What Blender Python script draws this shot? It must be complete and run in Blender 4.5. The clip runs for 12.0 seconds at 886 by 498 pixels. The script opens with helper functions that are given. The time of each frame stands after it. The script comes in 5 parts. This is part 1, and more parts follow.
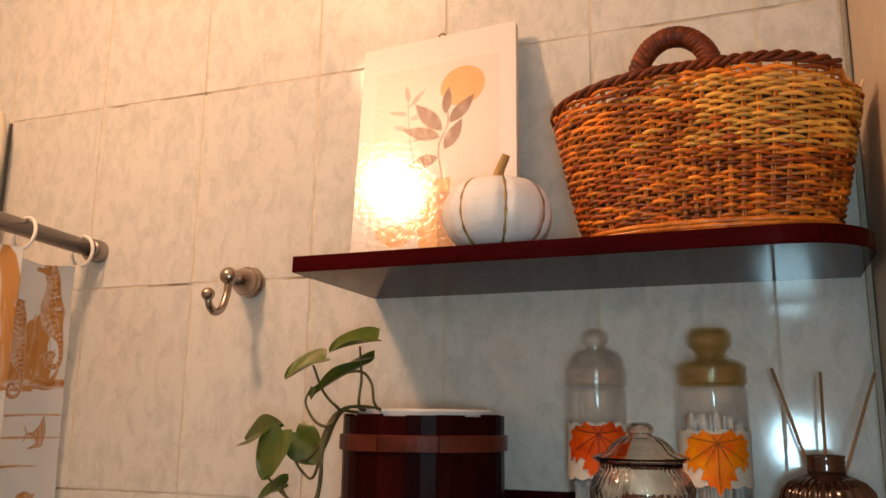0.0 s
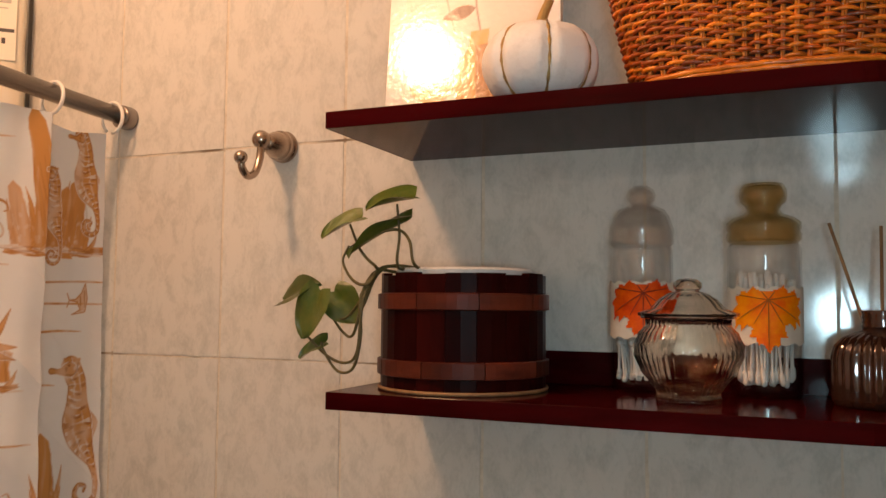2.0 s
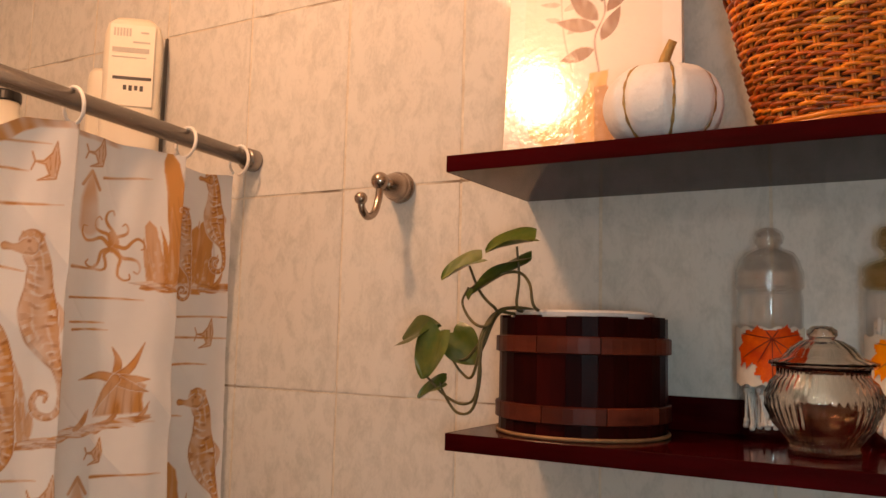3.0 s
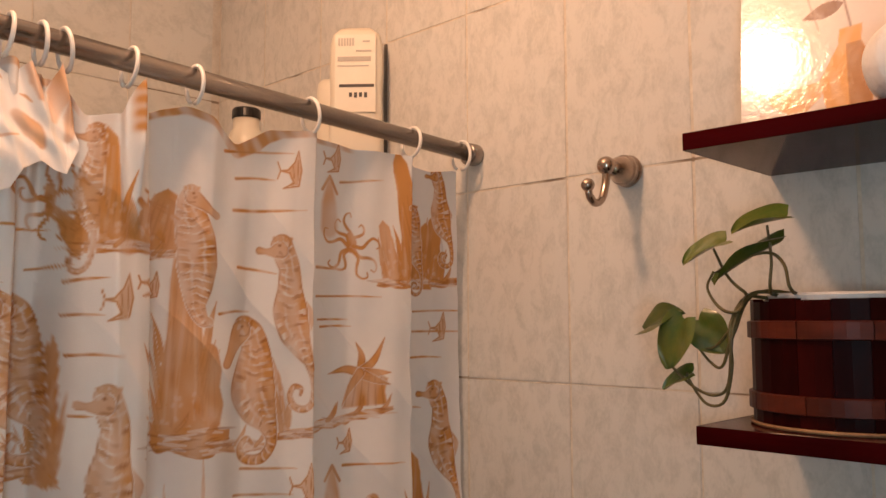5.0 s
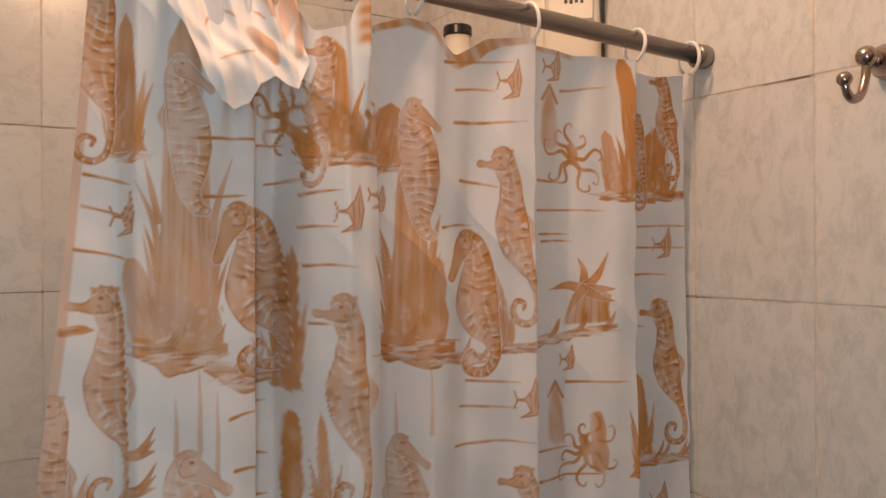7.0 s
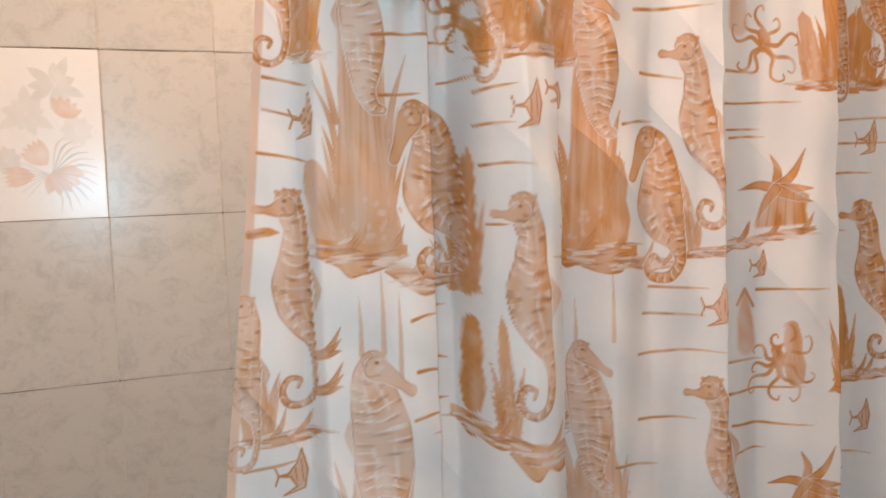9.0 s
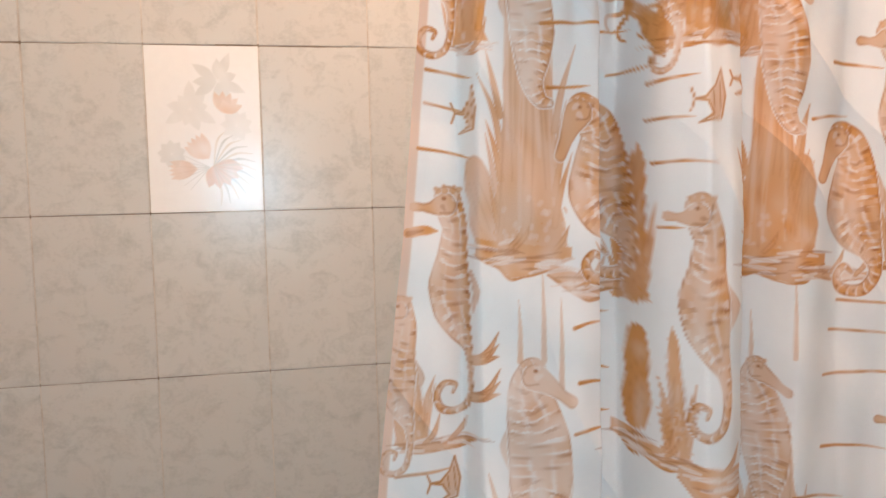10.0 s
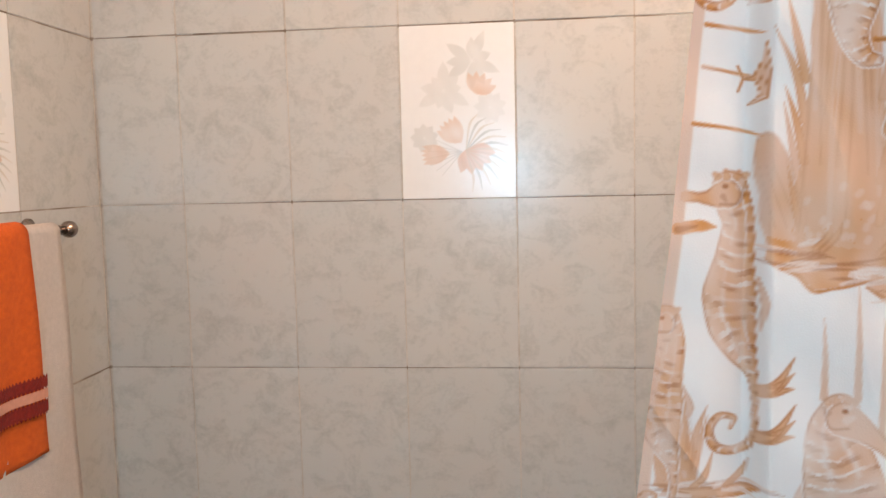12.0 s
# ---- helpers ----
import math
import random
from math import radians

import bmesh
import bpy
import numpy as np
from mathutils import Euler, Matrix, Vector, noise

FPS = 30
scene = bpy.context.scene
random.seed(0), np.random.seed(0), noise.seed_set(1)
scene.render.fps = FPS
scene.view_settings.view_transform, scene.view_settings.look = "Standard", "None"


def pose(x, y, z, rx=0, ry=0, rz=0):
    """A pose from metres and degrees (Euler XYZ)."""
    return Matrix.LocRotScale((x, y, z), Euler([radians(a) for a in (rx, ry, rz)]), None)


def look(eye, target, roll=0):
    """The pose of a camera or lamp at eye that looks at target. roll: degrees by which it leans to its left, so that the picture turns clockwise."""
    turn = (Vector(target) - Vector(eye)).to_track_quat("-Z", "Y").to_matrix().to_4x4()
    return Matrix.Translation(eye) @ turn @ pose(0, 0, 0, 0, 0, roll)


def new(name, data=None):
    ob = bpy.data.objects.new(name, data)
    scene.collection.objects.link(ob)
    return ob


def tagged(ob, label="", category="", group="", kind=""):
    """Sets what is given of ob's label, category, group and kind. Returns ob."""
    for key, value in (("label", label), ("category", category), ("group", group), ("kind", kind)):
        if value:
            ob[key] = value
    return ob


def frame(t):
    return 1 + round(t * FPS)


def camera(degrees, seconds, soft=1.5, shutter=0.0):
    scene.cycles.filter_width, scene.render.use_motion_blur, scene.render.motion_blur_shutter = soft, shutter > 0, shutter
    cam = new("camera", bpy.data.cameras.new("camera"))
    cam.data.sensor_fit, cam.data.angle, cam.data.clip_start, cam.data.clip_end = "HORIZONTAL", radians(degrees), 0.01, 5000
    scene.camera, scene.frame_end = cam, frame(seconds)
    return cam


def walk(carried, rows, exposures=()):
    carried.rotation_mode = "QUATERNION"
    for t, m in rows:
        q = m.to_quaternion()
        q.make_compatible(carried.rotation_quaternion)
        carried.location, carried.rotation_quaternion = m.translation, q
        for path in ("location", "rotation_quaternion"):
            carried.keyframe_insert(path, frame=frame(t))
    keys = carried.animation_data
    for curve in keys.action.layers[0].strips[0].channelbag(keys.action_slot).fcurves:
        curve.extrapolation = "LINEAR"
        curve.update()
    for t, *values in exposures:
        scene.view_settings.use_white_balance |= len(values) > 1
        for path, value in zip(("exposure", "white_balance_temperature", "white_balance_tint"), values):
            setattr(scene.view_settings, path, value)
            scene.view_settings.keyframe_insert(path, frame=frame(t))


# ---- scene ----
cam = camera(56.5, 12.0)
PATH = [
    (0, (0.976, -0.998, 1.608), (0.281, 0.833, 2.011), 0.6),
    (0.5, (0.975, -0.993, 1.608), (0.28, 0.847, 1.967), 0.4),
    (1, (0.973, -0.982, 1.595), (0.27, 0.87, 1.873), -0.0),
    (1.5, (0.962, -0.969, 1.583), (0.236, 0.887, 1.752), 0.4),
    (2, (0.957, -0.965, 1.58), (0.175, 0.871, 1.712), 0.5),
    (2.5, (0.946, -0.977, 1.584), (0.039, 0.796, 1.77), 1.6),
    (3, (0.94, -0.98, 1.591), (-0.055, 0.743, 1.794), 1.4),
    (5, (0.909, -0.984, 1.593), (-0.487, 0.439, 1.764), -0.2),
    (5.5, (0.898, -0.975, 1.592), (-0.609, 0.331, 1.735), -0.3),
    (6, (0.89, -0.966, 1.587), (-0.672, 0.281, 1.671), -0.1),
    (6.5, (0.874, -0.973, 1.579), (-0.754, 0.189, 1.591), -0.0),
    (7, (0.863, -0.984, 1.575), (-0.839, 0.067, 1.574), -0.3),
    (7.2, (0.862, -0.985, 1.574), (-0.874, 0.008, 1.565), -0.2),
    (8.8, (0.823, -0.995, 1.541), (-1.026, -0.251, 1.385), -1.8),
    (9, (0.818, -0.996, 1.538), (-1.041, -0.275, 1.383), -2.0),
    (9.5, (0.799, -1.006, 1.537), (-1.119, -0.461, 1.378), -1.8),
    (10, (0.768, -1.009, 1.54), (-1.184, -0.599, 1.386), -1.2),
    (10.5, (0.736, -1.004, 1.539), (-1.238, -0.724, 1.373), -1.1),
    (11, (0.699, -1.006, 1.539), (-1.291, -0.911, 1.366), -0.8),
    (11.5, (0.665, -1.0, 1.541), (-1.329, -1.061, 1.392), -0.9),
    (12, (0.645, -0.992, 1.54), (-1.336, -1.207, 1.364), -1.3),
]
EXPOSURES = [
    (0.0, 0.03, 7000, 27), (1.5, 0.05, 7150, 30), (2.5, 0.0, 7700, 33), (3.0, -0.02, 7900, 37), (5.0, -0.1, 6950, 33), (5.5, -0.12, 6400, 28), (6.5, -0.07, 6150, 26),
    (7.0, -0.05, 6050, 24), (9.0, 0.70, 5700, 20), (12.0, 0.87, 5430, 19),
]
walk(cam, [(t, look(eye, target, roll)) for t, eye, target, roll in PATH], EXPOSURES)


# ---- light: a warm bulb under the ceiling and a cool white one on the east wall ----
world = bpy.data.worlds.new("world")
world.use_nodes = True
scene.world = world
sky = world.node_tree.nodes.new("ShaderNodeTexSky")
sky.sky_type, sky.sun_disc, sky.sun_elevation, sky.sun_rotation = "NISHITA", False, radians(35), radians(100)
world.node_tree.links.new(sky.outputs[0], world.node_tree.nodes["Background"].inputs[0])
world.node_tree.nodes["Background"].inputs[1].default_value = 0.1


def lamp(name, kind, energy, colour, m, size=0.1, size_y=None):
    data = bpy.data.lights.new(name, kind)
    data.energy, data.color = energy, colour
    if kind == "AREA":
        data.shape, data.size, data.size_y = "RECTANGLE", size, size_y or size
    else:
        data.shadow_soft_size = size
    ob = new(name, data)
    ob.matrix_world = m
    return ob


lamp("ceiling_bulb_light", "POINT", 19, (1.0, 0.62, 0.33), pose(0.19, -0.70, 2.40), 0.055)
lamp("mirror_bulb_light_high", "POINT", 0.9, (0.42, 0.86, 1.0), pose(1.055, -1.09, 1.90), 0.04)
lamp("mirror_bulb_light_low", "POINT", 7.5, (0.42, 0.86, 1.0), pose(1.055, -1.09, 1.56), 0.06)


# ---- materials ----
def mat(name, colour=(0.5, 0.5, 0.5), rough=0.5, metal=0.0, dark=None, scale=30.0, bump=0.0, stretch=(1, 1, 1), spread=0.5, coat=0.0, ior=1.5, bump_scale=None, jitter=0.0, detail=6.0, lo=0.35, hi=0.68, shine=0.5, warp=0.0, island=0.0):
    """Principled material: two colours mixed by noise at two sizes, fine relief, a shift of tone from piece to piece."""
    m = bpy.data.materials.new(name)
    m.use_nodes = True
    n, l = m.node_tree.nodes, m.node_tree.links
    b = n["Principled BSDF"]
    b.inputs["Roughness"].default_value, b.inputs["Metallic"].default_value = rough, metal
    b.inputs["Coat Weight"].default_value, b.inputs["Coat Roughness"].default_value = coat, 0.08
    co, info, mp = n.new("ShaderNodeTexCoord"), n.new("ShaderNodeObjectInfo"), n.new("ShaderNodeMapping")
    mp.inputs["Scale"].default_value = stretch
    off = n.new("ShaderNodeVectorMath")
    off.operation = "MULTIPLY_ADD"
    comb = n.new("ShaderNodeCombineXYZ")
    for i in range(3):
        l.new(info.outputs["Random"], comb.inputs[i])
    off.inputs[1].default_value = (17.3, 9.1, 23.7)
    l.new(comb.outputs[0], off.inputs[0])
    l.new(co.outputs["Object"], off.inputs[2])
    l.new(off.outputs[0], mp.inputs["Vector"])
    big, fine = n.new("ShaderNodeTexNoise"), n.new("ShaderNodeTexNoise")
    big.inputs["Scale"].default_value, big.inputs["Detail"].default_value, big.inputs["Roughness"].default_value = scale, detail, 0.62
    fine.inputs["Scale"].default_value, fine.inputs["Detail"].default_value = scale * 7, 4
    l.new(mp.outputs[0], big.inputs["Vector"])
    big.inputs["Distortion"].default_value = warp
    l.new(mp.outputs[0], fine.inputs["Vector"])
    mixn = n.new("ShaderNodeMix")
    mixn.inputs[0].default_value = 0.25
    l.new(big.outputs[0], mixn.inputs[2])
    l.new(fine.outputs[0], mixn.inputs[3])
    ramp = n.new("ShaderNodeMapRange")
    ramp.inputs[1].default_value, ramp.inputs[2].default_value = lo, hi
    l.new(mixn.outputs[0], ramp.inputs[0])
    col = n.new("ShaderNodeMix")
    col.data_type = "RGBA"
    col.inputs[6].default_value = (*(dark or [c * (1 - spread) for c in colour]), 1)
    col.inputs[7].default_value = (*colour, 1)
    l.new(ramp.outputs[0], col.inputs[0])
    out = col.outputs[2]
    if jitter:
        hsv, rng = n.new("ShaderNodeHueSaturation"), n.new("ShaderNodeMapRange")
        rng.inputs[3].default_value, rng.inputs[4].default_value = 1 - jitter, 1 + jitter
        l.new(info.outputs["Random"], rng.inputs[0])
        l.new(rng.outputs[0], hsv.inputs["Value"])
        l.new(out, hsv.inputs["Color"])
        out = hsv.outputs[0]
    if island:
        geo, hsv, rng = n.new("ShaderNodeNewGeometry"), n.new("ShaderNodeHueSaturation"), n.new("ShaderNodeMapRange")
        rng.inputs[3].default_value, rng.inputs[4].default_value = 1 - island, 1 + island
        l.new(geo.outputs["Random Per Island"], rng.inputs[0])
        l.new(rng.outputs[0], hsv.inputs["Value"])
        l.new(out, hsv.inputs["Color"])
        out = hsv.outputs[0]
    l.new(out, b.inputs["Base Color"])
    if bump:
        bp, bn = n.new("ShaderNodeBump"), n.new("ShaderNodeTexNoise")
        bn.inputs["Scale"].default_value = bump_scale or scale * 4
        bn.inputs["Detail"].default_value = 5
        l.new(mp.outputs[0], bn.inputs["Vector"])
        bp.inputs["Strength"].default_value, bp.inputs["Distance"].default_value = bump, 0.002
        l.new(bn.outputs[0], bp.inputs["Height"])
        l.new(bp.outputs[0], b.inputs["Normal"])
    b.inputs["Specular IOR Level"].default_value, b.inputs["IOR"].default_value = shine, ior
    return m


def printed(name, ground, stops, rough=0.6, attribute="print", bump=0.0, bump_scale=400.0, translucent=0.0, coat=0.0, order=(0, 1, 2)):
    """Ground colour overprinted with inks: the attribute's channels r, g, b carry the strength of three inks."""
    m = bpy.data.materials.new(name)
    m.use_nodes = True
    n, l = m.node_tree.nodes, m.node_tree.links
    b = n["Principled BSDF"]
    b.inputs["Roughness"].default_value, b.inputs["Coat Weight"].default_value, b.inputs["Coat Roughness"].default_value = rough, coat, 0.12
    at, sep, co, nz = n.new("ShaderNodeAttribute"), n.new("ShaderNodeSeparateColor"), n.new("ShaderNodeTexCoord"), n.new("ShaderNodeTexNoise")
    at.attribute_name = attribute
    nz.inputs["Scale"].default_value, nz.inputs["Detail"].default_value = 60, 6
    l.new(co.outputs["Object"], nz.inputs["Vector"])
    l.new(at.outputs["Color"], sep.inputs[0])
    gm = n.new("ShaderNodeMix")
    gm.data_type = "RGBA"
    gm.inputs[6].default_value, gm.inputs[7].default_value = (*[c * 0.94 for c in ground], 1), (*ground, 1)
    l.new(nz.outputs[0], gm.inputs[0])
    out = gm.outputs[2]
    for i in order:
        ink = stops[i]
        mx = n.new("ShaderNodeMix")
        mx.data_type = "RGBA"
        l.new(sep.outputs[i], mx.inputs[0])
        l.new(out, mx.inputs[6])
        mx.inputs[7].default_value = (*ink, 1)
        out = mx.outputs[2]
    l.new(out, b.inputs["Base Color"])
    if bump:
        bp, bn = n.new("ShaderNodeBump"), n.new("ShaderNodeTexNoise")
        bn.inputs["Scale"].default_value = bump_scale
        l.new(co.outputs["Object"], bn.inputs["Vector"])
        bp.inputs["Strength"].default_value, bp.inputs["Distance"].default_value = bump, 0.001
        l.new(bn.outputs[0], bp.inputs["Height"])
        l.new(bp.outputs[0], b.inputs["Normal"])
    if translucent:
        tr, mix = n.new("ShaderNodeBsdfTranslucent"), n.new("ShaderNodeMixShader")
        l.new(out, tr.inputs[0])
        mix.inputs[0].default_value = translucent
        l.new(b.outputs[0], mix.inputs[1])
        l.new(tr.outputs[0], mix.inputs[2])
        l.new(mix.outputs[0], n["Material Output"].inputs[0])
    return m


def glass(name, colour, rough=0.02):
    """Thin clear glass: each skin lets tinted light straight through and mirrors more at a glancing angle."""
    m = bpy.data.materials.new(name)
    m.use_nodes = True
    n, l = m.node_tree.nodes, m.node_tree.links
    n.remove(n["Principled BSDF"])
    clear, gloss, mix, lw, power, lift = n.new("ShaderNodeBsdfTransparent"), n.new("ShaderNodeBsdfGlossy"), n.new("ShaderNodeMixShader"), n.new("ShaderNodeLayerWeight"), n.new("ShaderNodeMath"), n.new("ShaderNodeMath")
    clear.inputs[0].default_value = (*colour, 1)
    gloss.inputs["Roughness"].default_value = rough
    power.operation, lift.operation = "POWER", "MULTIPLY_ADD"
    lw.inputs["Blend"].default_value = 0.5
    l.new(lw.outputs["Facing"], power.inputs[0])
    power.inputs[1].default_value = 3.5
    l.new(power.outputs[0], lift.inputs[0])
    lift.inputs[1].default_value, lift.inputs[2].default_value = 0.80, 0.06
    l.new(lift.outputs[0], mix.inputs[0])
    l.new(clear.outputs[0], mix.inputs[1])
    l.new(gloss.outputs[0], mix.inputs[2])
    l.new(mix.outputs[0], n["Material Output"].inputs[0])
    return m


def thick_glass(name, colour, ior=1.45):
    m = bpy.data.materials.new(name)
    m.use_nodes = True
    b = m.node_tree.nodes["Principled BSDF"]
    b.inputs["Base Color"].default_value = (*colour, 1)
    b.inputs["Roughness"].default_value, b.inputs["IOR"].default_value, b.inputs["Transmission Weight"].default_value = 0.0, ior, 1.0
    return m


def grout_material(name, lo=0.35, hi=0.55, pale=(0.72, 0.67, 0.58), dark=(0.52, 0.46, 0.38)):
    """Cement grout, pale in the upright joints and stained brown along the level ones."""
    m = mat(name, pale, 0.9, dark=dark, scale=25, bump=0.3)
    n, l = m.node_tree.nodes, m.node_tree.links
    b = n["Principled BSDF"]
    src = b.inputs["Base Color"].links[0].from_socket
    geo, sep, wave, rng, nz = n.new("ShaderNodeNewGeometry"), n.new("ShaderNodeSeparateXYZ"), n.new("ShaderNodeMath"), n.new("ShaderNodeMapRange"), n.new("ShaderNodeTexNoise")
    l.new(geo.outputs["Position"], sep.inputs[0])
    wave.operation = "PINGPONG"
    wave.inputs[1].default_value = 0.15
    l.new(sep.outputs[2], wave.inputs[0])
    rng.inputs[1].default_value, rng.inputs[2].default_value, rng.inputs[3].default_value, rng.inputs[4].default_value = 0.002, 0.004, 0.8, 0.0
    l.new(wave.outputs[0], rng.inputs[0])
    nz.inputs["Scale"].default_value = 9
    l.new(geo.outputs["Position"], nz.inputs["Vector"])
    mul = n.new("ShaderNodeMath")
    mul.operation = "MULTIPLY"
    soft = n.new("ShaderNodeMapRange")
    soft.inputs[1].default_value, soft.inputs[2].default_value = lo, hi
    l.new(nz.outputs[0], soft.inputs[0])
    l.new(rng.outputs[0], mul.inputs[0])
    l.new(soft.outputs[0], mul.inputs[1])
    mx = n.new("ShaderNodeMix")
    mx.data_type = "RGBA"
    l.new(mul.outputs[0], mx.inputs[0])
    l.new(src, mx.inputs[6])
    mx.inputs[7].default_value = (0.13, 0.085, 0.05, 1)
    l.new(mx.outputs[2], b.inputs["Base Color"])
    return m


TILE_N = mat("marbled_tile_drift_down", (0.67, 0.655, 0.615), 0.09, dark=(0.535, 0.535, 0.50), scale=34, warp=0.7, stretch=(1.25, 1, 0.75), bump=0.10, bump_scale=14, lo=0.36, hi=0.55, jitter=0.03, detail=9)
# the same tile in a darker, greyer mix for the west and south walls
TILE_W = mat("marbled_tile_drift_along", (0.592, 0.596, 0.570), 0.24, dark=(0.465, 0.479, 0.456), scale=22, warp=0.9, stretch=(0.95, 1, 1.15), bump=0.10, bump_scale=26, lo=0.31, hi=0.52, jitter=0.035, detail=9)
GROUT = grout_material("stained_grout", 0.33, 0.56, (0.66, 0.63, 0.57), (0.47, 0.43, 0.37))
PALE_GROUT = grout_material("pale_grout", 0.49, 0.61, (0.76, 0.70, 0.60), (0.52, 0.45, 0.36))
PLASTER = mat("cream_paint", (0.62, 0.52, 0.40), 0.55, dark=(0.50, 0.40, 0.29), scale=5, bump=0.1)
CEIL = mat("white_ceiling_paint", (0.78, 0.76, 0.72), 0.8, spread=0.08, scale=8, bump=0.1)
FLOOR = mat("grey_floor_tile", (0.22, 0.20, 0.18), 0.35, spread=0.25, scale=10, bump=0.05)
WOOD = mat("mahogany_lacquer", (0.056, 0.0025, 0.0035), 0.10, dark=(0.016, 0.001, 0.001), scale=12, stretch=(0.15, 1, 1), bump=0.03, ior=1.11)
STEEL = mat("brushed_steel", (0.38, 0.34, 0.315), 0.25, 1.0, spread=0.25, scale=60, stretch=(1, 0.05, 1))
NICKEL = mat("satin_nickel", (0.46, 0.37, 0.31), 0.22, 1.0, spread=0.25, scale=40, bump=0.03)
WHITE_PLASTIC = mat("white_plastic", (0.80, 0.78, 0.74), 0.28, spread=0.06, scale=30)
CREAM_PLASTIC = mat("cream_bottle_plastic", (0.74, 0.68, 0.56), 0.32, spread=0.06, scale=10)
LABEL_CREAM = mat("cream_label", (0.76, 0.71, 0.60), 0.45, spread=0.06, scale=20)
INK = mat("dark_ink", (0.035, 0.03, 0.03), 0.5, spread=0.2)
GREY_INK = mat("grey_ink", (0.50, 0.46, 0.40), 0.5, spread=0.2)
BLACK_PLASTIC = mat("black_plastic", (0.012, 0.012, 0.013), 0.25, spread=0.2)
CORNER = mat("beige_corner_strip", (0.46, 0.38, 0.28), 0.5, spread=0.35, scale=20, bump=0.2)
STRIP = mat("dull_grey_sealant", (0.20, 0.175, 0.145), 0.6, spread=0.4, scale=40, bump=0.3)
CURTAIN = printed("printed_polyester", (0.80, 0.79, 0.78), [(0.60, 0.275, 0.078), (0.32, 0.105, 0.018), (0.24, 0.085, 0.03)], 0.85, bump=0.25, bump_scale=700, translucent=0.10)
PUMPKIN = mat("white_chalk_paint", (0.80, 0.78, 0.77), 0.6, dark=(0.66, 0.63, 0.61), scale=40, bump=0.5, bump_scale=130, lo=0.25, hi=0.5)
GOLD = mat("worn_gold_paint", (0.56, 0.34, 0.10), 0.40, 0.35, dark=(0.17, 0.10, 0.04), scale=70, bump=0.5)
STEM = mat("dry_pumpkin_stalk", (0.55, 0.33, 0.10), 0.6, 0.3, dark=(0.34, 0.20, 0.07), scale=90, stretch=(1, 1, 0.2), bump=0.6)
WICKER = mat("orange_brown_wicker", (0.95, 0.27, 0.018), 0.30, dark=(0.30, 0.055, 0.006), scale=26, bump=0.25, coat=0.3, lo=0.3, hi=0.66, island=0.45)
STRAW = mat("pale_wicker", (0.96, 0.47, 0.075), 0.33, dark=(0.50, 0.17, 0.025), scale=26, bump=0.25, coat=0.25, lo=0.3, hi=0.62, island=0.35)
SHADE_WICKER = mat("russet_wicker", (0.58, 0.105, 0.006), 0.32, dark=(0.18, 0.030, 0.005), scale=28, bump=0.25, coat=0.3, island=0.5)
DARK_WICKER = mat("dark_brown_wicker", (0.26, 0.045, 0.006), 0.5, dark=(0.06, 0.010, 0.003), scale=30, bump=0.3, shine=0.3)
INNER_SHADE = mat("shade_brown_liner", (0.10, 0.022, 0.006), 0.8, dark=(0.03, 0.007, 0.003), scale=60, bump=0.3)
STAVE = mat("dark_bucket_stave", (0.038, 0.004, 0.003), 0.32, dark=(0.014, 0.0015, 0.0015), scale=14, stretch=(1, 1, 0.2), bump=0.10, jitter=0.3, shine=0.03)
HOOP = mat("reddish_wooden_hoop", (0.17, 0.032, 0.014), 0.42, dark=(0.055, 0.010, 0.006), scale=14, stretch=(0.4, 0.4, 1), bump=0.15, jitter=0.45, shine=0.15)
POT = mat("white_pot", (0.74, 0.75, 0.75), 0.4, spread=0.15, scale=30, bump=0.2)
SOIL = mat("potting_soil", (0.05, 0.035, 0.025), 0.95, scale=60, bump=1.0)
LEAF = mat("pothos_leaf", (0.125, 0.125, 0.020), 0.3, dark=(0.035, 0.085, 0.010), scale=22, bump=0.2, coat=0.2, jitter=0.35)
STALK = mat("green_brown_stalk", (0.12, 0.10, 0.03), 0.5, dark=(0.06, 0.045, 0.015), scale=40)
CLEAR = glass("clear_glass", (0.992, 0.992, 0.990))
AMBER_LID = glass("amber_glass", (0.915, 0.845, 0.71))
ROSE = thick_glass("pinkish_glass", (1.0, 0.84, 0.73))
SMOKE = glass("greyish_glass", (0.970, 0.955, 0.945))
BROWN_GLASS = mat("copper_brown_ribbed_glass", (0.060, 0.022, 0.012), 0.09, 0.4, dark=(0.035, 0.013, 0.008), scale=18, coat=0.9)
LABEL = mat("frosted_band", (0.72, 0.65, 0.55), 0.6, spread=0.12, scale=50, bump=0.2)
RED_LEAF = mat("red_orange_maple_leaf", (0.84, 0.120, 0.0), 0.6, dark=(0.55, 0.022, 0.0), scale=34, bump=0.3, shine=0.2)
YELLOW_LEAF = mat("orange_yellow_maple_leaf", (0.95, 0.34, 0.0), 0.6, dark=(0.86, 0.12, 0.0), scale=30, bump=0.3, shine=0.2)
VEIN_RED = mat("leaf_vein_dark", (0.30, 0.02, 0.005), 0.5, spread=0.2)
VEIN_ORANGE = mat("leaf_vein_brown", (0.48, 0.13, 0.01), 0.5, spread=0.2)
COTTON = mat("cotton", (0.80, 0.78, 0.73), 0.9, spread=0.1, scale=90)
REED = mat("reed_stick", (0.38, 0.21, 0.09), 0.6, dark=(0.18, 0.09, 0.04), scale=60, stretch=(1, 1, 0.2))
CANVAS = mat("white_canvas_edge", (0.76, 0.71, 0.66), 0.6, spread=0.08, scale=60, bump=0.2)
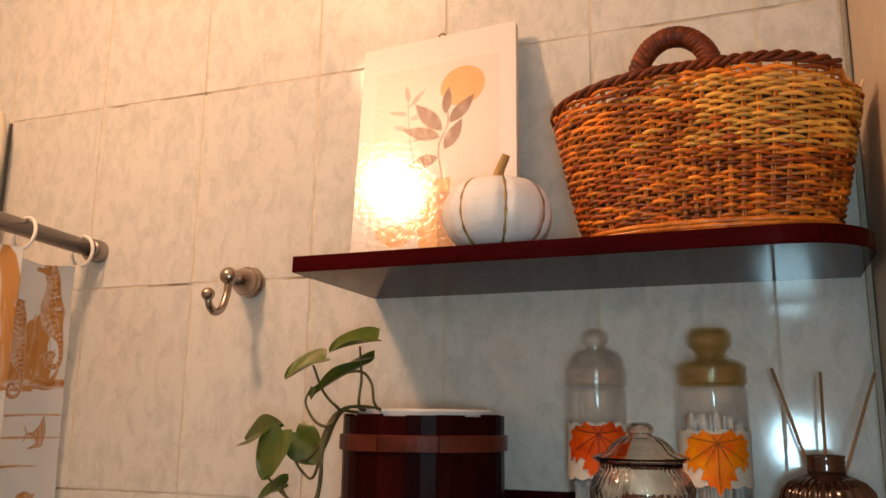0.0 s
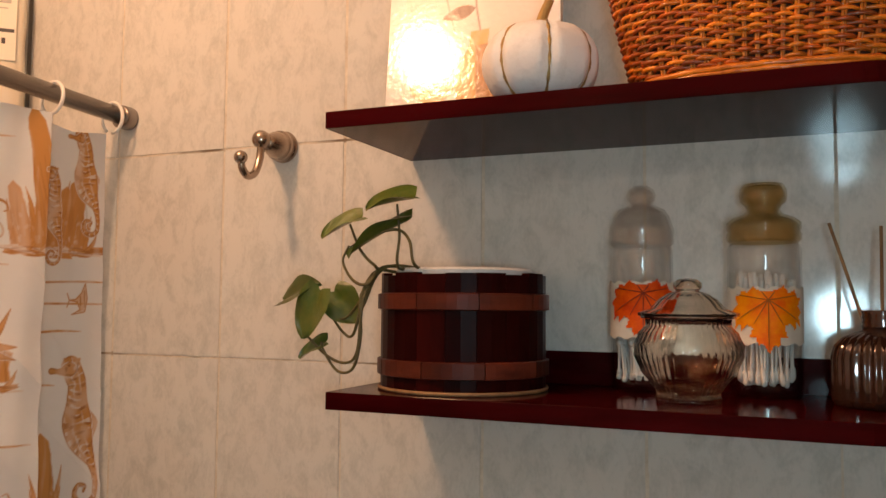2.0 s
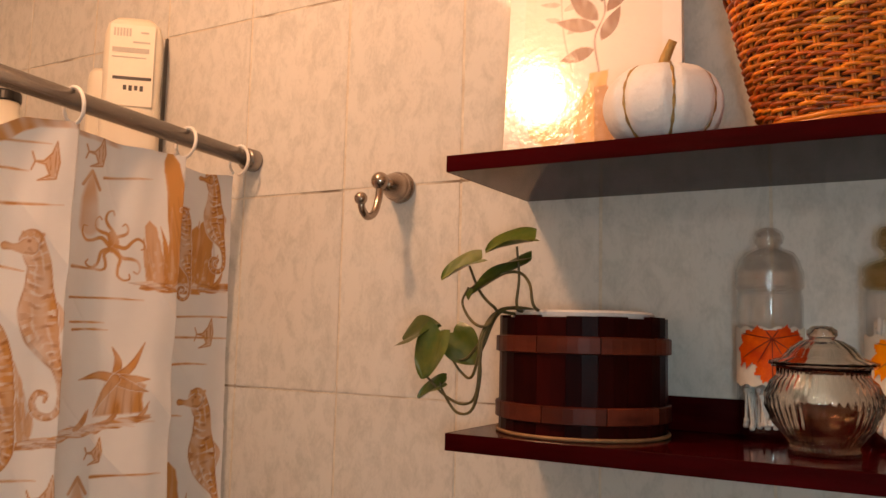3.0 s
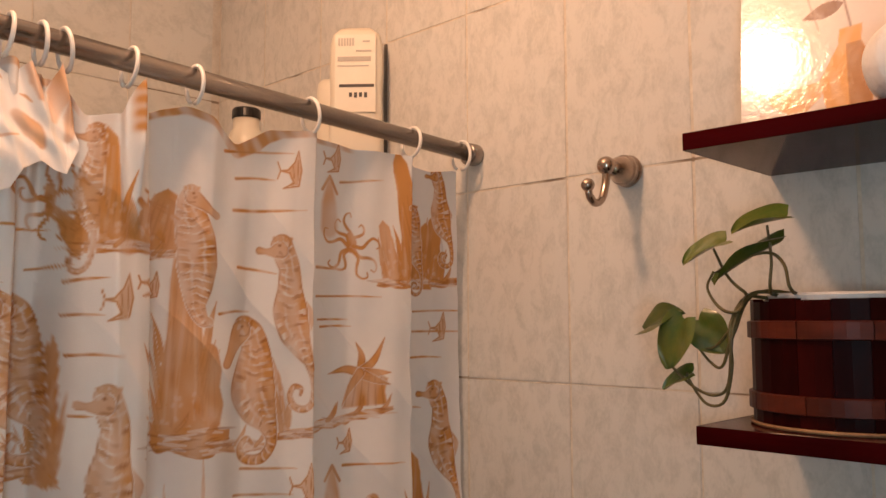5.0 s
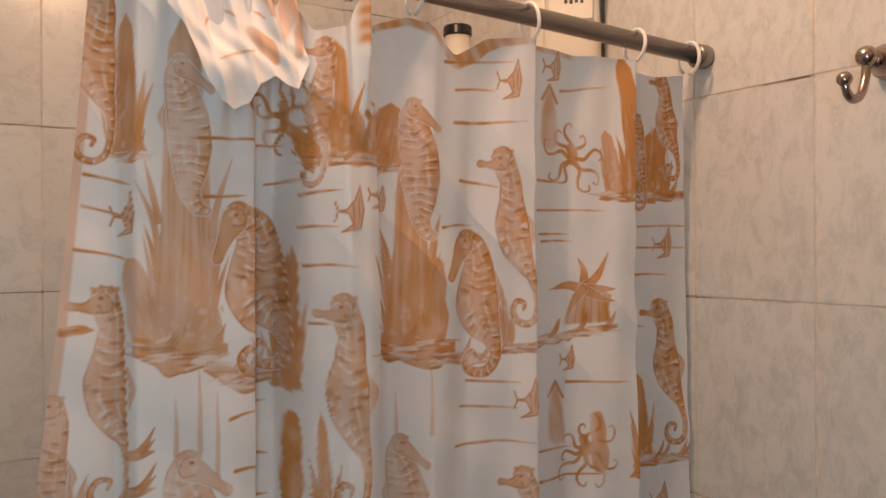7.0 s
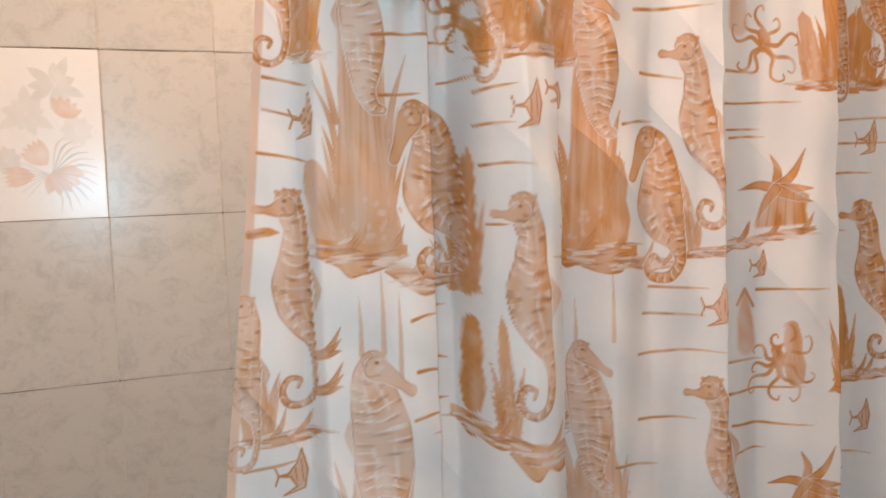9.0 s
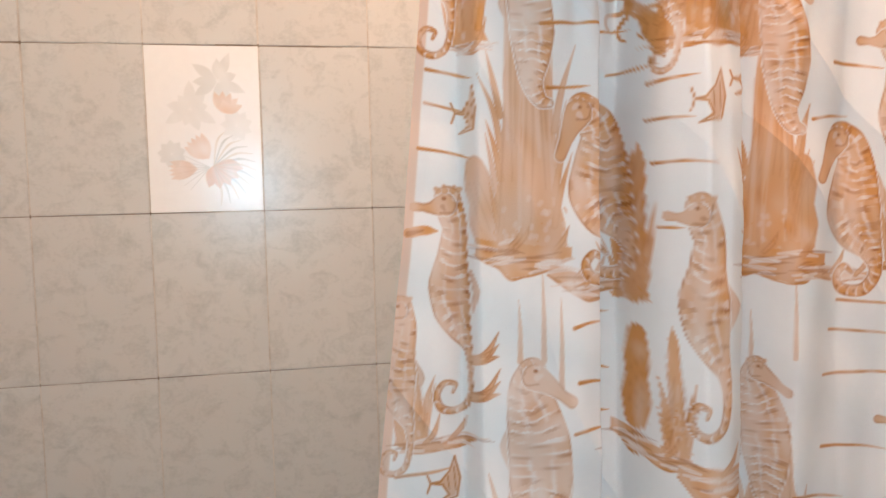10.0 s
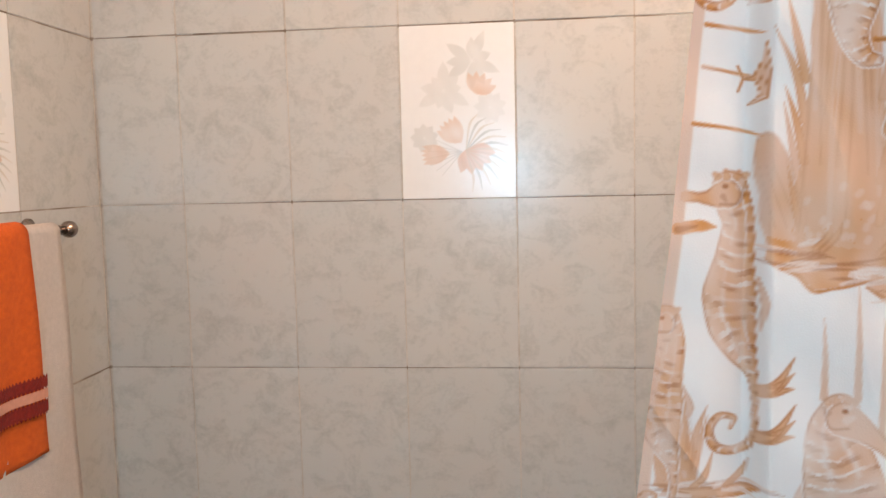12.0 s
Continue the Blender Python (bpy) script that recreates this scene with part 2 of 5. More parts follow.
ORANGE_TOWEL = mat("orange_terry", (0.78, 0.15, 0.003), 0.95, dark=(0.64, 0.105, 0.002), scale=120, bump=0.9, bump_scale=700)
WHITE_TOWEL = mat("white_terry", (0.72, 0.66, 0.60), 0.95, spread=0.12, scale=120, bump=0.9, bump_scale=700)
RED_BRAID = mat("dark_red_braid", (0.30, 0.020, 0.008), 0.9, spread=0.4, scale=160, bump=0.8)
PINK_BAND = mat("pink_band", (0.74, 0.36, 0.24), 0.9, spread=0.15, scale=120, bump=0.6)


# ---- mesh helpers ----
def part(name, bm, material, parent=None, label="", smooth=False):
    me = bpy.data.meshes.new(name)
    if isinstance(bm, bmesh.types.BMesh):
        bmesh.ops.recalc_face_normals(bm, faces=bm.faces)
        bm.to_mesh(me)
        bm.free()
    else:
        me.from_pydata(bm[0], [], bm[1])
    me.materials.append(material)
    if smooth:
        me.shade_smooth()
    ob = new(name, me)
    ob.parent = parent
    if label:
        tagged(ob, label)
    return ob


def empty(name, at=(0, 0, 0), label="", category="", group="", kind=""):
    ob = new(name)
    ob.empty_display_size = 0.02
    ob.location = at
    return tagged(ob, label, category, group, kind)


def box(x0, x1, y0, y1, z0, z1, bev=0.0, seg=2):
    bm = bmesh.new()
    bmesh.ops.create_cube(bm, size=1)
    bmesh.ops.transform(bm, matrix=Matrix.LocRotScale(((x0 + x1) / 2, (y0 + y1) / 2, (z0 + z1) / 2), None, (x1 - x0, y1 - y0, z1 - z0)), verts=bm.verts)
    if bev:
        bmesh.ops.bevel(bm, geom=bm.edges, offset=bev, segments=seg, affect="EDGES")
    return bm


def lathe(profile, n=40, ribs=0, rib=0.0, twist=0.0):
    """A turned body from (radius, height) pairs; ribs: flutes round it."""
    vs, fs = [], []
    for r, z in profile:
        for i in range(n):
            a = 2 * math.pi * i / n
            k = 1 + (rib * math.cos(ribs * (a + twist * z)) if ribs and r > 0.012 else 0)
            vs.append((r * k * math.cos(a), r * k * math.sin(a), z))
    for j in range(len(profile) - 1):
        for i in range(n):
            a, b = j * n + i, j * n + (i + 1) % n
            fs.append((a, b, b + n, a + n))
    bm = bmesh.new()
    bv = [bm.verts.new(v) for v in vs]
    for f in fs:
        bm.faces.new([bv[i] for i in f])
    for j in (0, len(profile) - 1):
        if profile[j][0] > 1e-5:
            bm.faces.new(bv[j * n:(j + 1) * n])
    bmesh.ops.remove_doubles(bm, verts=bm.verts, dist=1e-6)
    return bm


def tube(points, radii, n=6, closed=False):
    """Verts and faces of a tube along points."""
    pts = np.array(points, float)
    m = len(pts)
    rad = np.full(m, radii) if np.isscalar(radii) else np.array(radii, float)
    d = np.roll(pts, -1, 0) - np.roll(pts, 1, 0)
    if not closed:
        d[0], d[-1] = pts[1] - pts[0], pts[-1] - pts[-2]
    d /= np.linalg.norm(d, axis=1)[:, None] + 1e-12
    u = np.zeros_like(d)
    last = np.cross((1.0, 0, 0) if abs(d[0][2]) > 0.9 else (0, 0, 1.0), d[0])
    for j in range(m):
        last = last - (last @ d[j]) * d[j]
        last = last / (np.linalg.norm(last) + 1e-12)
        u[j] = last
    w = np.cross(d, u)
    a = np.linspace(0, 2 * np.pi, n, endpoint=False)
    vs = pts[:, None] + rad[:, None, None] * (np.cos(a)[None, :, None] * u[:, None] + np.sin(a)[None, :, None] * w[:, None])
    fs = []
    for j in range(m if closed else m - 1):
        k = (j + 1) % m
        for i in range(n):
            fs.append((j * n + i, j * n + (i + 1) % n, k * n + (i + 1) % n, k * n + i))
    if not closed:
        fs += [tuple(range(n - 1, -1, -1)), tuple(range((m - 1) * n, m * n))]
    return vs.reshape(-1, 3).tolist(), fs


def joined(pieces):
    vs, fs = [], []
    for v, f in pieces:
        k = len(vs)
        vs += v
        fs += [tuple(i + k for i in q) for q in f]
    return vs, fs


def smooth_line(pts, n=24):
    """Catmull-Rom through pts."""
    p = [np.array(q, float) for q in pts]
    p = [2 * p[0] - p[1]] + p + [2 * p[-1] - p[-2]]
    out = []
    seg = len(p) - 3
    for j in range(n + 1):
        t = min(j * seg / n, seg - 1e-9)
        i = int(t)
        t -= i
        a, b, c, d = p[i:i + 4]
        out.append(0.5 * (2 * b + (c - a) * t + (2 * a - 5 * b + 4 * c - d) * t * t + (3 * b - a - 3 * c + d) * t ** 3))
    return out


def sheet(name, xs, ys, zs, material, parent=None, label="", inks=None):
    """A grid surface from arrays of places, with up to three inks painted at its points."""
    r, c = xs.shape
    co = np.stack([xs, ys, zs], -1).reshape(-1, 3)
    i = np.arange(r * c).reshape(r, c)
    faces = np.stack([i[:-1, :-1], i[1:, :-1], i[1:, 1:], i[:-1, 1:]], -1).reshape(-1, 4)
    me = bpy.data.meshes.new(name)
    me.vertices.add(r * c)
    me.vertices.foreach_set("co", co.ravel())
    me.loops.add(faces.size)
    me.polygons.add(len(faces))
    me.loops.foreach_set("vertex_index", faces.ravel().astype(np.int32))
    me.polygons.foreach_set("loop_start", np.arange(0, faces.size, 4, dtype=np.int32))
    me.update(calc_edges=True)
    if inks is not None:
        at = me.color_attributes.new("print", "FLOAT_COLOR", "POINT")
        rgba = np.ones((r * c, 4))
        rgba[:, :3] = np.clip(inks.reshape(-1, 3), 0, 1)
        at.data.foreach_set("color", rgba.ravel())
    me.materials.append(material)
    me.shade_smooth()
    ob = new(name, me)
    ob.parent = parent
    if label:
        tagged(ob, label)
    return ob


class Print:
    """Brushwork on a sheet: u to the right, v up, in metres."""

    def __init__(self, u, v, seed=3, grain=180.0):
        self.u, self.v = u, v
        self.ink = np.zeros(u.shape + (3,))
        self.rng = np.random.RandomState(seed)
        k = self.rng.rand(6, 4)
        self.grain = sum(np.sin(u * grain * (0.4 + q[0]) + v * grain * (q[1] - 0.5) + 6.3 * q[2] + 2.5 * np.sin(v * 60 * q[3] + u * 40)) for q in k) / 6

    def lay(self, a, channel, where):
        sub = self.ink[where]
        sub[..., channel] = np.maximum(sub[..., channel], a)
        self.ink[where] = sub

    def clear(self, a, where):
        """Paper shows again where a new motif is laid over an older one."""
        self.ink[where] *= (1 - np.clip(a, 0, 1))[..., None]

    def near(self, lo, hi, pad):
        ok = (self.u > lo[0] - pad) & (self.u < hi[0] + pad) & (self.v > lo[1] - pad) & (self.v < hi[1] + pad)
        return np.nonzero(ok)

    def stroke(self, pts, widths, strength=0.8, channel=0, edge=0.0012, stripe=0.0, rim=0.0, grain=0.25, cover=0.0):
        """A brush stroke of changing width; stripe: the spacing of cross bands; rim: how strongly its outline shows in the darker ink."""
        p = np.array(pts, float)
        w = np.interp(np.linspace(0, 1, len(p)), np.linspace(0, 1, len(np.atleast_1d(widths))), np.atleast_1d(widths))
        where = self.near(p.min(0), p.max(0), w.max() + edge)
        if not len(where[0]):
            return
        u, v, gr = self.u[where], self.v[where], self.grain[where]
        best, at, wide, side = np.full(u.shape, 1e9), np.zeros(u.shape), np.zeros(u.shape), np.zeros(u.shape)
        run = 0.0
        for a, b, wa, wb in zip(p[:-1], p[1:], w[:-1], w[1:]):
            d = b - a
            ln = max(np.hypot(*d), 1e-9)
            t = np.clip(((u - a[0]) * d[0] + (v - a[1]) * d[1]) / ln ** 2, 0, 1)
            ww = wa + (wb - wa) * t
            dist = np.hypot(u - a[0] - t * d[0], v - a[1] - t * d[1]) - ww
            hit = dist < best
            best, at, wide = np.where(hit, dist, best), np.where(hit, run + t * ln, at), np.where(hit, ww, wide)
            side = np.where(hit, (d[0] * (v - a[1]) - d[1] * (u - a[0])) / ln, side)
            run += ln
        a = np.clip(-best / edge + 0.5, 0, 1)
        if cover:
            self.clear(cover * np.clip(-best / edge + 1.2, 0, 1), where)
        tone = strength * (1 + grain * gr)
        if stripe:
            # bony rings: thin pale lines across and along the body, dark wedges under each ring, the back in a deeper tone
            across = np.clip(side / (wide + 1e-5), -1, 1)
            big = np.clip((wide - 0.006) / 0.006, 0, 1)
            turn = at / stripe + 0.30 * across ** 2 - 0.16 * across + 0.10 * gr
            row = np.floor(turn)
            part_way = turn - row
            soft = np.clip(-best / (0.14 * wide + 4e-4), 0, 1)
            worn = np.clip(0.68 + 0.6 * np.sin(row * 5.3 + across * 2.1) + 0.9 * gr, 0, 1)
            ring = np.exp(-((part_way - 0.5) / 0.11) ** 2) * worn
            ridge = big * (np.exp(-((across - 0.38 - 0.05 * np.sin(row * 2.1)) / 0.09) ** 2) + np.exp(-((across + 0.30 - 0.05 * np.sin(row * 3.7)) / 0.09) ** 2)) * np.clip(0.5 + 1.2 * gr + 0.4 * np.sin(row * 7.1), 0, 1)
            pale = np.clip(ring + 0.75 * ridge, 0, 1) * soft
            wedge = np.clip(1 - np.abs(part_way - 0.78) / 0.26, 0, 1) * np.clip(0.35 + 0.65 * np.sin(across * 4.2 + row * 2.4) + 0.8 * gr, 0, 1)
            tone = tone * (0.84 + 0.20 * np.clip(across + 0.3 * gr, -1, 1)) * (1 - 0.74 * pale)
            self.lay(a * np.clip(tone, 0, 1), channel, where)
            self.lay(a * np.clip(wedge * 1.0 * strength * (0.75 + 0.35 * across), 0, 0.75), 1, where)
        else:
            self.lay(a * np.clip(tone, 0, 1), channel, where)
        if rim:
            e = np.exp(-((best + 0.0008) / 0.0010) ** 2)
            self.lay(e * rim * np.clip(0.6 + 1.3 * gr, 0.05, 1), 1, where)

    def wash(self, poly, strength=0.6, channel=0, edge=0.002, grain=0.3):
        """A filled patch inside a closed outline."""
        p = np.array(poly, float)
        where = self.near(p.min(0), p.max(0), edge)
        if not len(where[0]):
            return
        u, v = self.u[where], self.v[where]
        inside, best = np.zeros(u.shape, bool), np.full(u.shape, 1e9)
        for a, b in zip(p, np.roll(p, -1, 0)):
            d = b - a
            t = np.clip(((u - a[0]) * d[0] + (v - a[1]) * d[1]) / max(d @ d, 1e-12), 0, 1)
            best = np.minimum(best, np.hypot(u - a[0] - t * d[0], v - a[1] - t * d[1]))
            cross = ((a[1] > v) != (b[1] > v)) & (u < (b[0] - a[0]) * (v - a[1]) / (b[1] - a[1] + 1e-12) + a[0])
            inside ^= cross
        a = np.where(inside, np.clip(best / edge + 0.3, 0, 1), 0)
        self.lay(a * np.clip(strength * (1 + grain * self.grain[where]), 0, 1), channel, where)


# ---- structure: walls with their tiles ----
def shell(name, bm, material, label, category="wall"):
    return tagged(part(name, bm, material), label, category, kind="structure")


wall_north = shell("wall_north", box(-0.95, 1.25, 0.0010, 0.12, 0, 2.6), PALE_GROUT, "bathroom wall of pale marbled tiles with stained grout joints")
wall_west = shell("wall_west", box(-0.95, -0.7914, -1.93, 0.001, 0, 2.6), GROUT, "bathroom wall of grey marbled tiles with a white floral tile")
wall_south = shell("wall_south", box(-0.791, 1.25, -1.93, -1.7762, 0, 2.6), GROUT, "bathroom wall of marbled tiles behind the towel bar")
wall_east = shell("wall_east", box(1.10, 1.25, -1.776, 0.001, 0, 2.6), PLASTER, "cream painted wall with worn stains beside the shelves")
shell("ceiling", box(-0.95, 1.25, -1.93, 0.12, 2.6, 2.7), CEIL, "plain white painted bathroom ceiling", "ceiling")
shell("floor", box(-0.95, 1.25, -1.93, 0.12, -0.1, 0.0), FLOOR, "plain grey tiled bathroom floor", "floor")
shell("trim", box(1.093, 1.0985, -0.012, 0.0008, 0, 2.6, 0.002), CORNER, "narrow brown corner strip along the tiles", "trim")
shell("trim", box(-0.2035, -0.1965, -0.004, 0.0008, 1.2, 2.098, 0.0015), STRIP, "dull grey sealant strip along a tile joint", "trim")


# ---- shower rod, curtain and rings ----
ROD_A, ROD_B = Vector((0.02, 0.0, 1.859)), Vector((0.02, -1.775, 1.938))


def rod_at(y):
    t = -y / 1.775
    return ROD_A.lerp(ROD_B, t)


rod = empty("curtain_rod", ROD_A, "grey metal shower curtain rod fixed between two walls", "curtain rod")
v, f = tube([rod_at(-0.004) - ROD_A, rod_at(-1.771) - ROD_A], 0.0126, 20)
part("tube", (v, f), STEEL, rod, smooth=False).data.shade_smooth()
for y in (-0.0005, -1.7745):
    s = -1 if y > -1 else 1
    c = rod_at(y) - ROD_A
    v, f = tube([c, c + Vector((0, 0.004 * s, 0)), c + Vector((0, 0.020 * s, 0)), c + Vector((0, 0.022 * s, 0))], [0.0175, 0.0182, 0.0175, 0.0155], 20)
    part("end_socket", (v, f), STEEL, rod, "grey rod end socket").data.shade_smooth()

RING_Y = (-0.036, -0.145, -0.331, -0.501, -0.582, -0.653, -0.678, -0.711, -0.779, -0.85)
FOLD_Y = (-1.10, -0.93, -0.87, -0.826, -0.816, -0.775, -0.735, -0.694, -0.685, -0.655, -0.637, -0.612, -0.585, -0.566, -0.557, -0.51, -0.47, -0.41, -0.35, -0.322, -0.314, -0.24, -0.18, -0.147, -0.139, -0.06, -0.02, 0.0)
FOLD_X = (-0.01, -0.012, -0.010, -0.014, 0.018, 0.026, 0.022, 0.022, -0.036, -0.028, 0.036, 0.076, 0.070, 0.058, -0.028, -0.028, 0.004, -0.006, 0.008, 0.024, -0.010, -0.013, 0.018, 0.032, -0.028, -0.024, -0.006, 0.002)


def fold(y, z):
    """How far the cloth stands out towards the room."""
    x = np.interp(y, FOLD_Y, FOLD_X)
    for d in (-0.0025, 0.0025):
        x = x + np.interp(y + d, FOLD_Y, FOLD_X)
    x = x / 3
    up = np.clip((z - 1.60) / 0.25, 0, 1)
    x = x * (1 - 0.45 * up) + 0.014 * up
    bunch = np.exp(-((y + 0.685) / 0.075) ** 2) * np.clip((z - 1.66) / 0.16, 0, 1)
    x = x + bunch * 0.014 * np.sin(y * 2 * np.pi / 0.031)
    x = x + np.exp(-((y + 0.590) / 0.0085) ** 2) * np.clip((z - 1.68) / 0.10, 0, 1) * 0.026
    x = x + 0.0035 * np.sin(y * 47 + z * 3) + 0.002 * np.sin(y * 96 - z * 9 + 1)
    crease = np.abs(np.sin(y * 21 + z * 13 + 1.3 * np.sin(z * 9 + y * 5))) ** 0.5
    x = x - 0.0035 * crease * (1 - 0.5 * up)
    return x + 0.0010 * np.sin(z * 60 + y * 35) * (1 - up)


HEM_Y = (-0.87, -0.85, -0.815, -0.779, -0.745, -0.711, -0.690, -0.665, -0.653, -0.640, -0.607, -0.592, -0.582, -0.567, -0.555, -0.530, -0.501, -0.475, -0.457, -0.436, -0.411, -0.390, -0.350, -0.331, -0.240, -0.145, -0.090, -0.036, 0.0)
HEM_SAG = (0.006, 0.0, 0.012, 0.0, 0.016, 0.0, 0.010, 0.004, 0.002, 0.046, 0.046, 0.004, 0.0, 0.040, 0.022, 0.010, 0.0, 0.009, 0.024, 0.037, 0.022, 0.008, 0.003, 0.0, 0.005, 0.0, 0.011, 0.0, 0.004)


def top_edge(y):
    """The hem hangs from the rings and sags unevenly between them."""
    sag = sum(np.interp(y + d, HEM_Y, HEM_SAG) for d in (-0.004, 0.0, 0.004)) / 3
    return 1.859 + 0.0445 * (-y) - 0.029 - sag


NU, FINE, LOW = 640, 600, 24
s = np.concatenate([np.linspace(0, 0.80, FINE), np.linspace(0.80, 1.70, LOW)[1:]])
u = np.linspace(0, 1, NU)
zz = 1.87 - s
left = np.interp(zz, (0.1, 1.27, 1.50, 1.70, 1.87), (-1.02, -0.912, -0.884, -0.866, -0.853))
right = np.interp(zz, (0.1, 1.4, 1.60, 1.84), (-0.010, -0.012, -0.012, -0.030))
Y = right[:, None] + (left - right)[:, None] * u[None, :]
drop = top_edge(Y)
Z = drop - s[:, None] * (drop - 0.16) / 1.70
X = fold(Y, Z)
ink = Print(Y + 0.5 * (X - 0.015), Z, 5)  # the print runs slightly askew over the folds


STANDING = [(0.0, 0.075, 0.070), (0.028, 0.14, 0.070), (0.050, 0.20, 0.066), (0.052, 0.32, 0.080), (0.053, 0.44, 0.112), (0.075, 0.54, 0.100), (0.115, 0.63, 0.066), (0.165, 0.72, 0.030), (0.188, 0.80, 0.020), (0.195, 0.88, 0.018), (0.183, 0.95, 0.019), (0.135, 0.985, 0.020), (0.072, 0.968, 0.020), (0.046, 0.91, 0.018), (0.072, 0.860, 0.016), (0.118, 0.870, 0.012), (0.112, 0.905, 0.008)]
NODDING = [(0.0, 0.085, 0.082), (0.06, 0.14, 0.100), (0.105, 0.23, 0.102), (0.113, 0.36, 0.142), (0.118, 0.50, 0.172), (0.165, 0.61, 0.142), (0.240, 0.71, 0.082), (0.288, 0.80, 0.050), (0.300, 0.88, 0.040), (0.235, 0.965, 0.037), (0.110, 0.958, 0.031), (0.067, 0.888, 0.026), (0.108, 0.832, 0.022), (0.158, 0.865, 0.012)]
PROUD = [(0.035, 0.095, 0.070), (0.060, 0.17, 0.084), (0.030, 0.29, 0.125), (0.004, 0.42, 0.150), (-0.004, 0.58, 0.152), (0.0, 0.72, 0.120), (0.008, 0.86, 0.072), (-0.035, 0.965, 0.046), (-0.09, 0.985, 0.030)]


def seahorse(y0, z0, y1, z1, kind="standing", tone=0.75, fat=1.0):
    """A seahorse from its crown down to the foot of its curled tail; the proud kind looks to the other side."""
    h = z0 - z1
    face = -1 if kind == "proud" else 1
    table = {"standing": STANDING, "nodding": NODDING, "proud": PROUD}[kind]
    q = lambda a, b: (y0 + (y1 - y0) * b + a * h * face, z0 - b * h)
    spine = smooth_line([q(a, b) for a, b, _ in table], 90)
    w = np.array([c for _, _, c in table]) * h * fat
    dark = 0.55 * tone
    if kind == "standing":
        snout, sw = [q(-0.01, 0.095), q(-0.06, 0.106), q(-0.10, 0.104), q(-0.140, 0.100)], [0.050, 0.026, 0.016, 0.021]
        fin = [q(0.145, 0.38), q(0.190, 0.46), q(0.175, 0.55)]
    elif kind == "nodding":
        snout, sw = [q(-0.02, 0.11), q(-0.055, 0.18), q(-0.080, 0.25), q(-0.105, 0.325)], [0.075, 0.050, 0.035, 0.030]
        fin = [q(0.24, 0.30), q(0.285, 0.42), q(0.285, 0.55)]
    else:
        snout, sw = [q(0.02, 0.115), q(-0.05, 0.160), q(-0.11, 0.205), q(-0.155, 0.235)], [0.060, 0.040, 0.026, 0.029]
        fin = [q(0.13, 0.32), q(0.17, 0.42), q(0.15, 0.52)]
    ink.stroke(smooth_line(fin, 8), [0.010 * h, 0.022 * h, 0.006 * h], tone * 0.6, 0, 0.002, rim=0.3 * tone)
    ink.stroke(spine, w, tone * 0.94, 0, 0.0013, stripe=0.052 * h, rim=0.62 * tone, grain=0.40, cover=1.0)
    ink.stroke(smooth_line(snout, 12), [k * h for k in sw], tone * 0.80, 0, 0.0013, rim=0.55 * tone, cover=1.0)
    head = q(table[0][0], table[0][1])
    for k in range(3):
        a = 2.4 * k + h * 90
        c = (head[0] + 0.035 * h * math.cos(a), head[1] + 0.035 * h * math.sin(a))
        ink.stroke([c, (c[0] + 0.02 * h * math.cos(a + 1.2), c[1] + 0.02 * h * math.sin(a + 1.2))], [0.010 * h, 0.004 * h], dark * (0.5 + 0.4 * (k % 2)), k % 2, 0.0018, cover=0.35 * (1 - k % 2))
    for k in (-0.04, -0.01, 0.025, 0.05):
        ink.stroke([(head[0] + k * h, head[1] + 0.040 * h), (head[0] + k * h * 1.2, head[1] + (0.060 - 0.3 * abs(k)) * h)], [0.016 * h, 0.009 * h], tone * 0.85, 0, 0.0020, rim=0.25 * tone)
    eye = (head[0] - 0.016 * h * face, head[1] + 0.006 * h)
    ink.stroke([eye, (eye[0] + 0.0010, eye[1])], [0.008 * h], 0.70, 1, 0.0016)
    ink.stroke(smooth_line([(head[0] + 0.05 * h * face, head[1] + 0.02 * h), (head[0] + 0.03 * h * face, head[1] - 0.05 * h), (head[0] - 0.03 * h * face, head[1] - 0.055 * h)], 8), [0.005 * h], dark, 1, 0.0012)


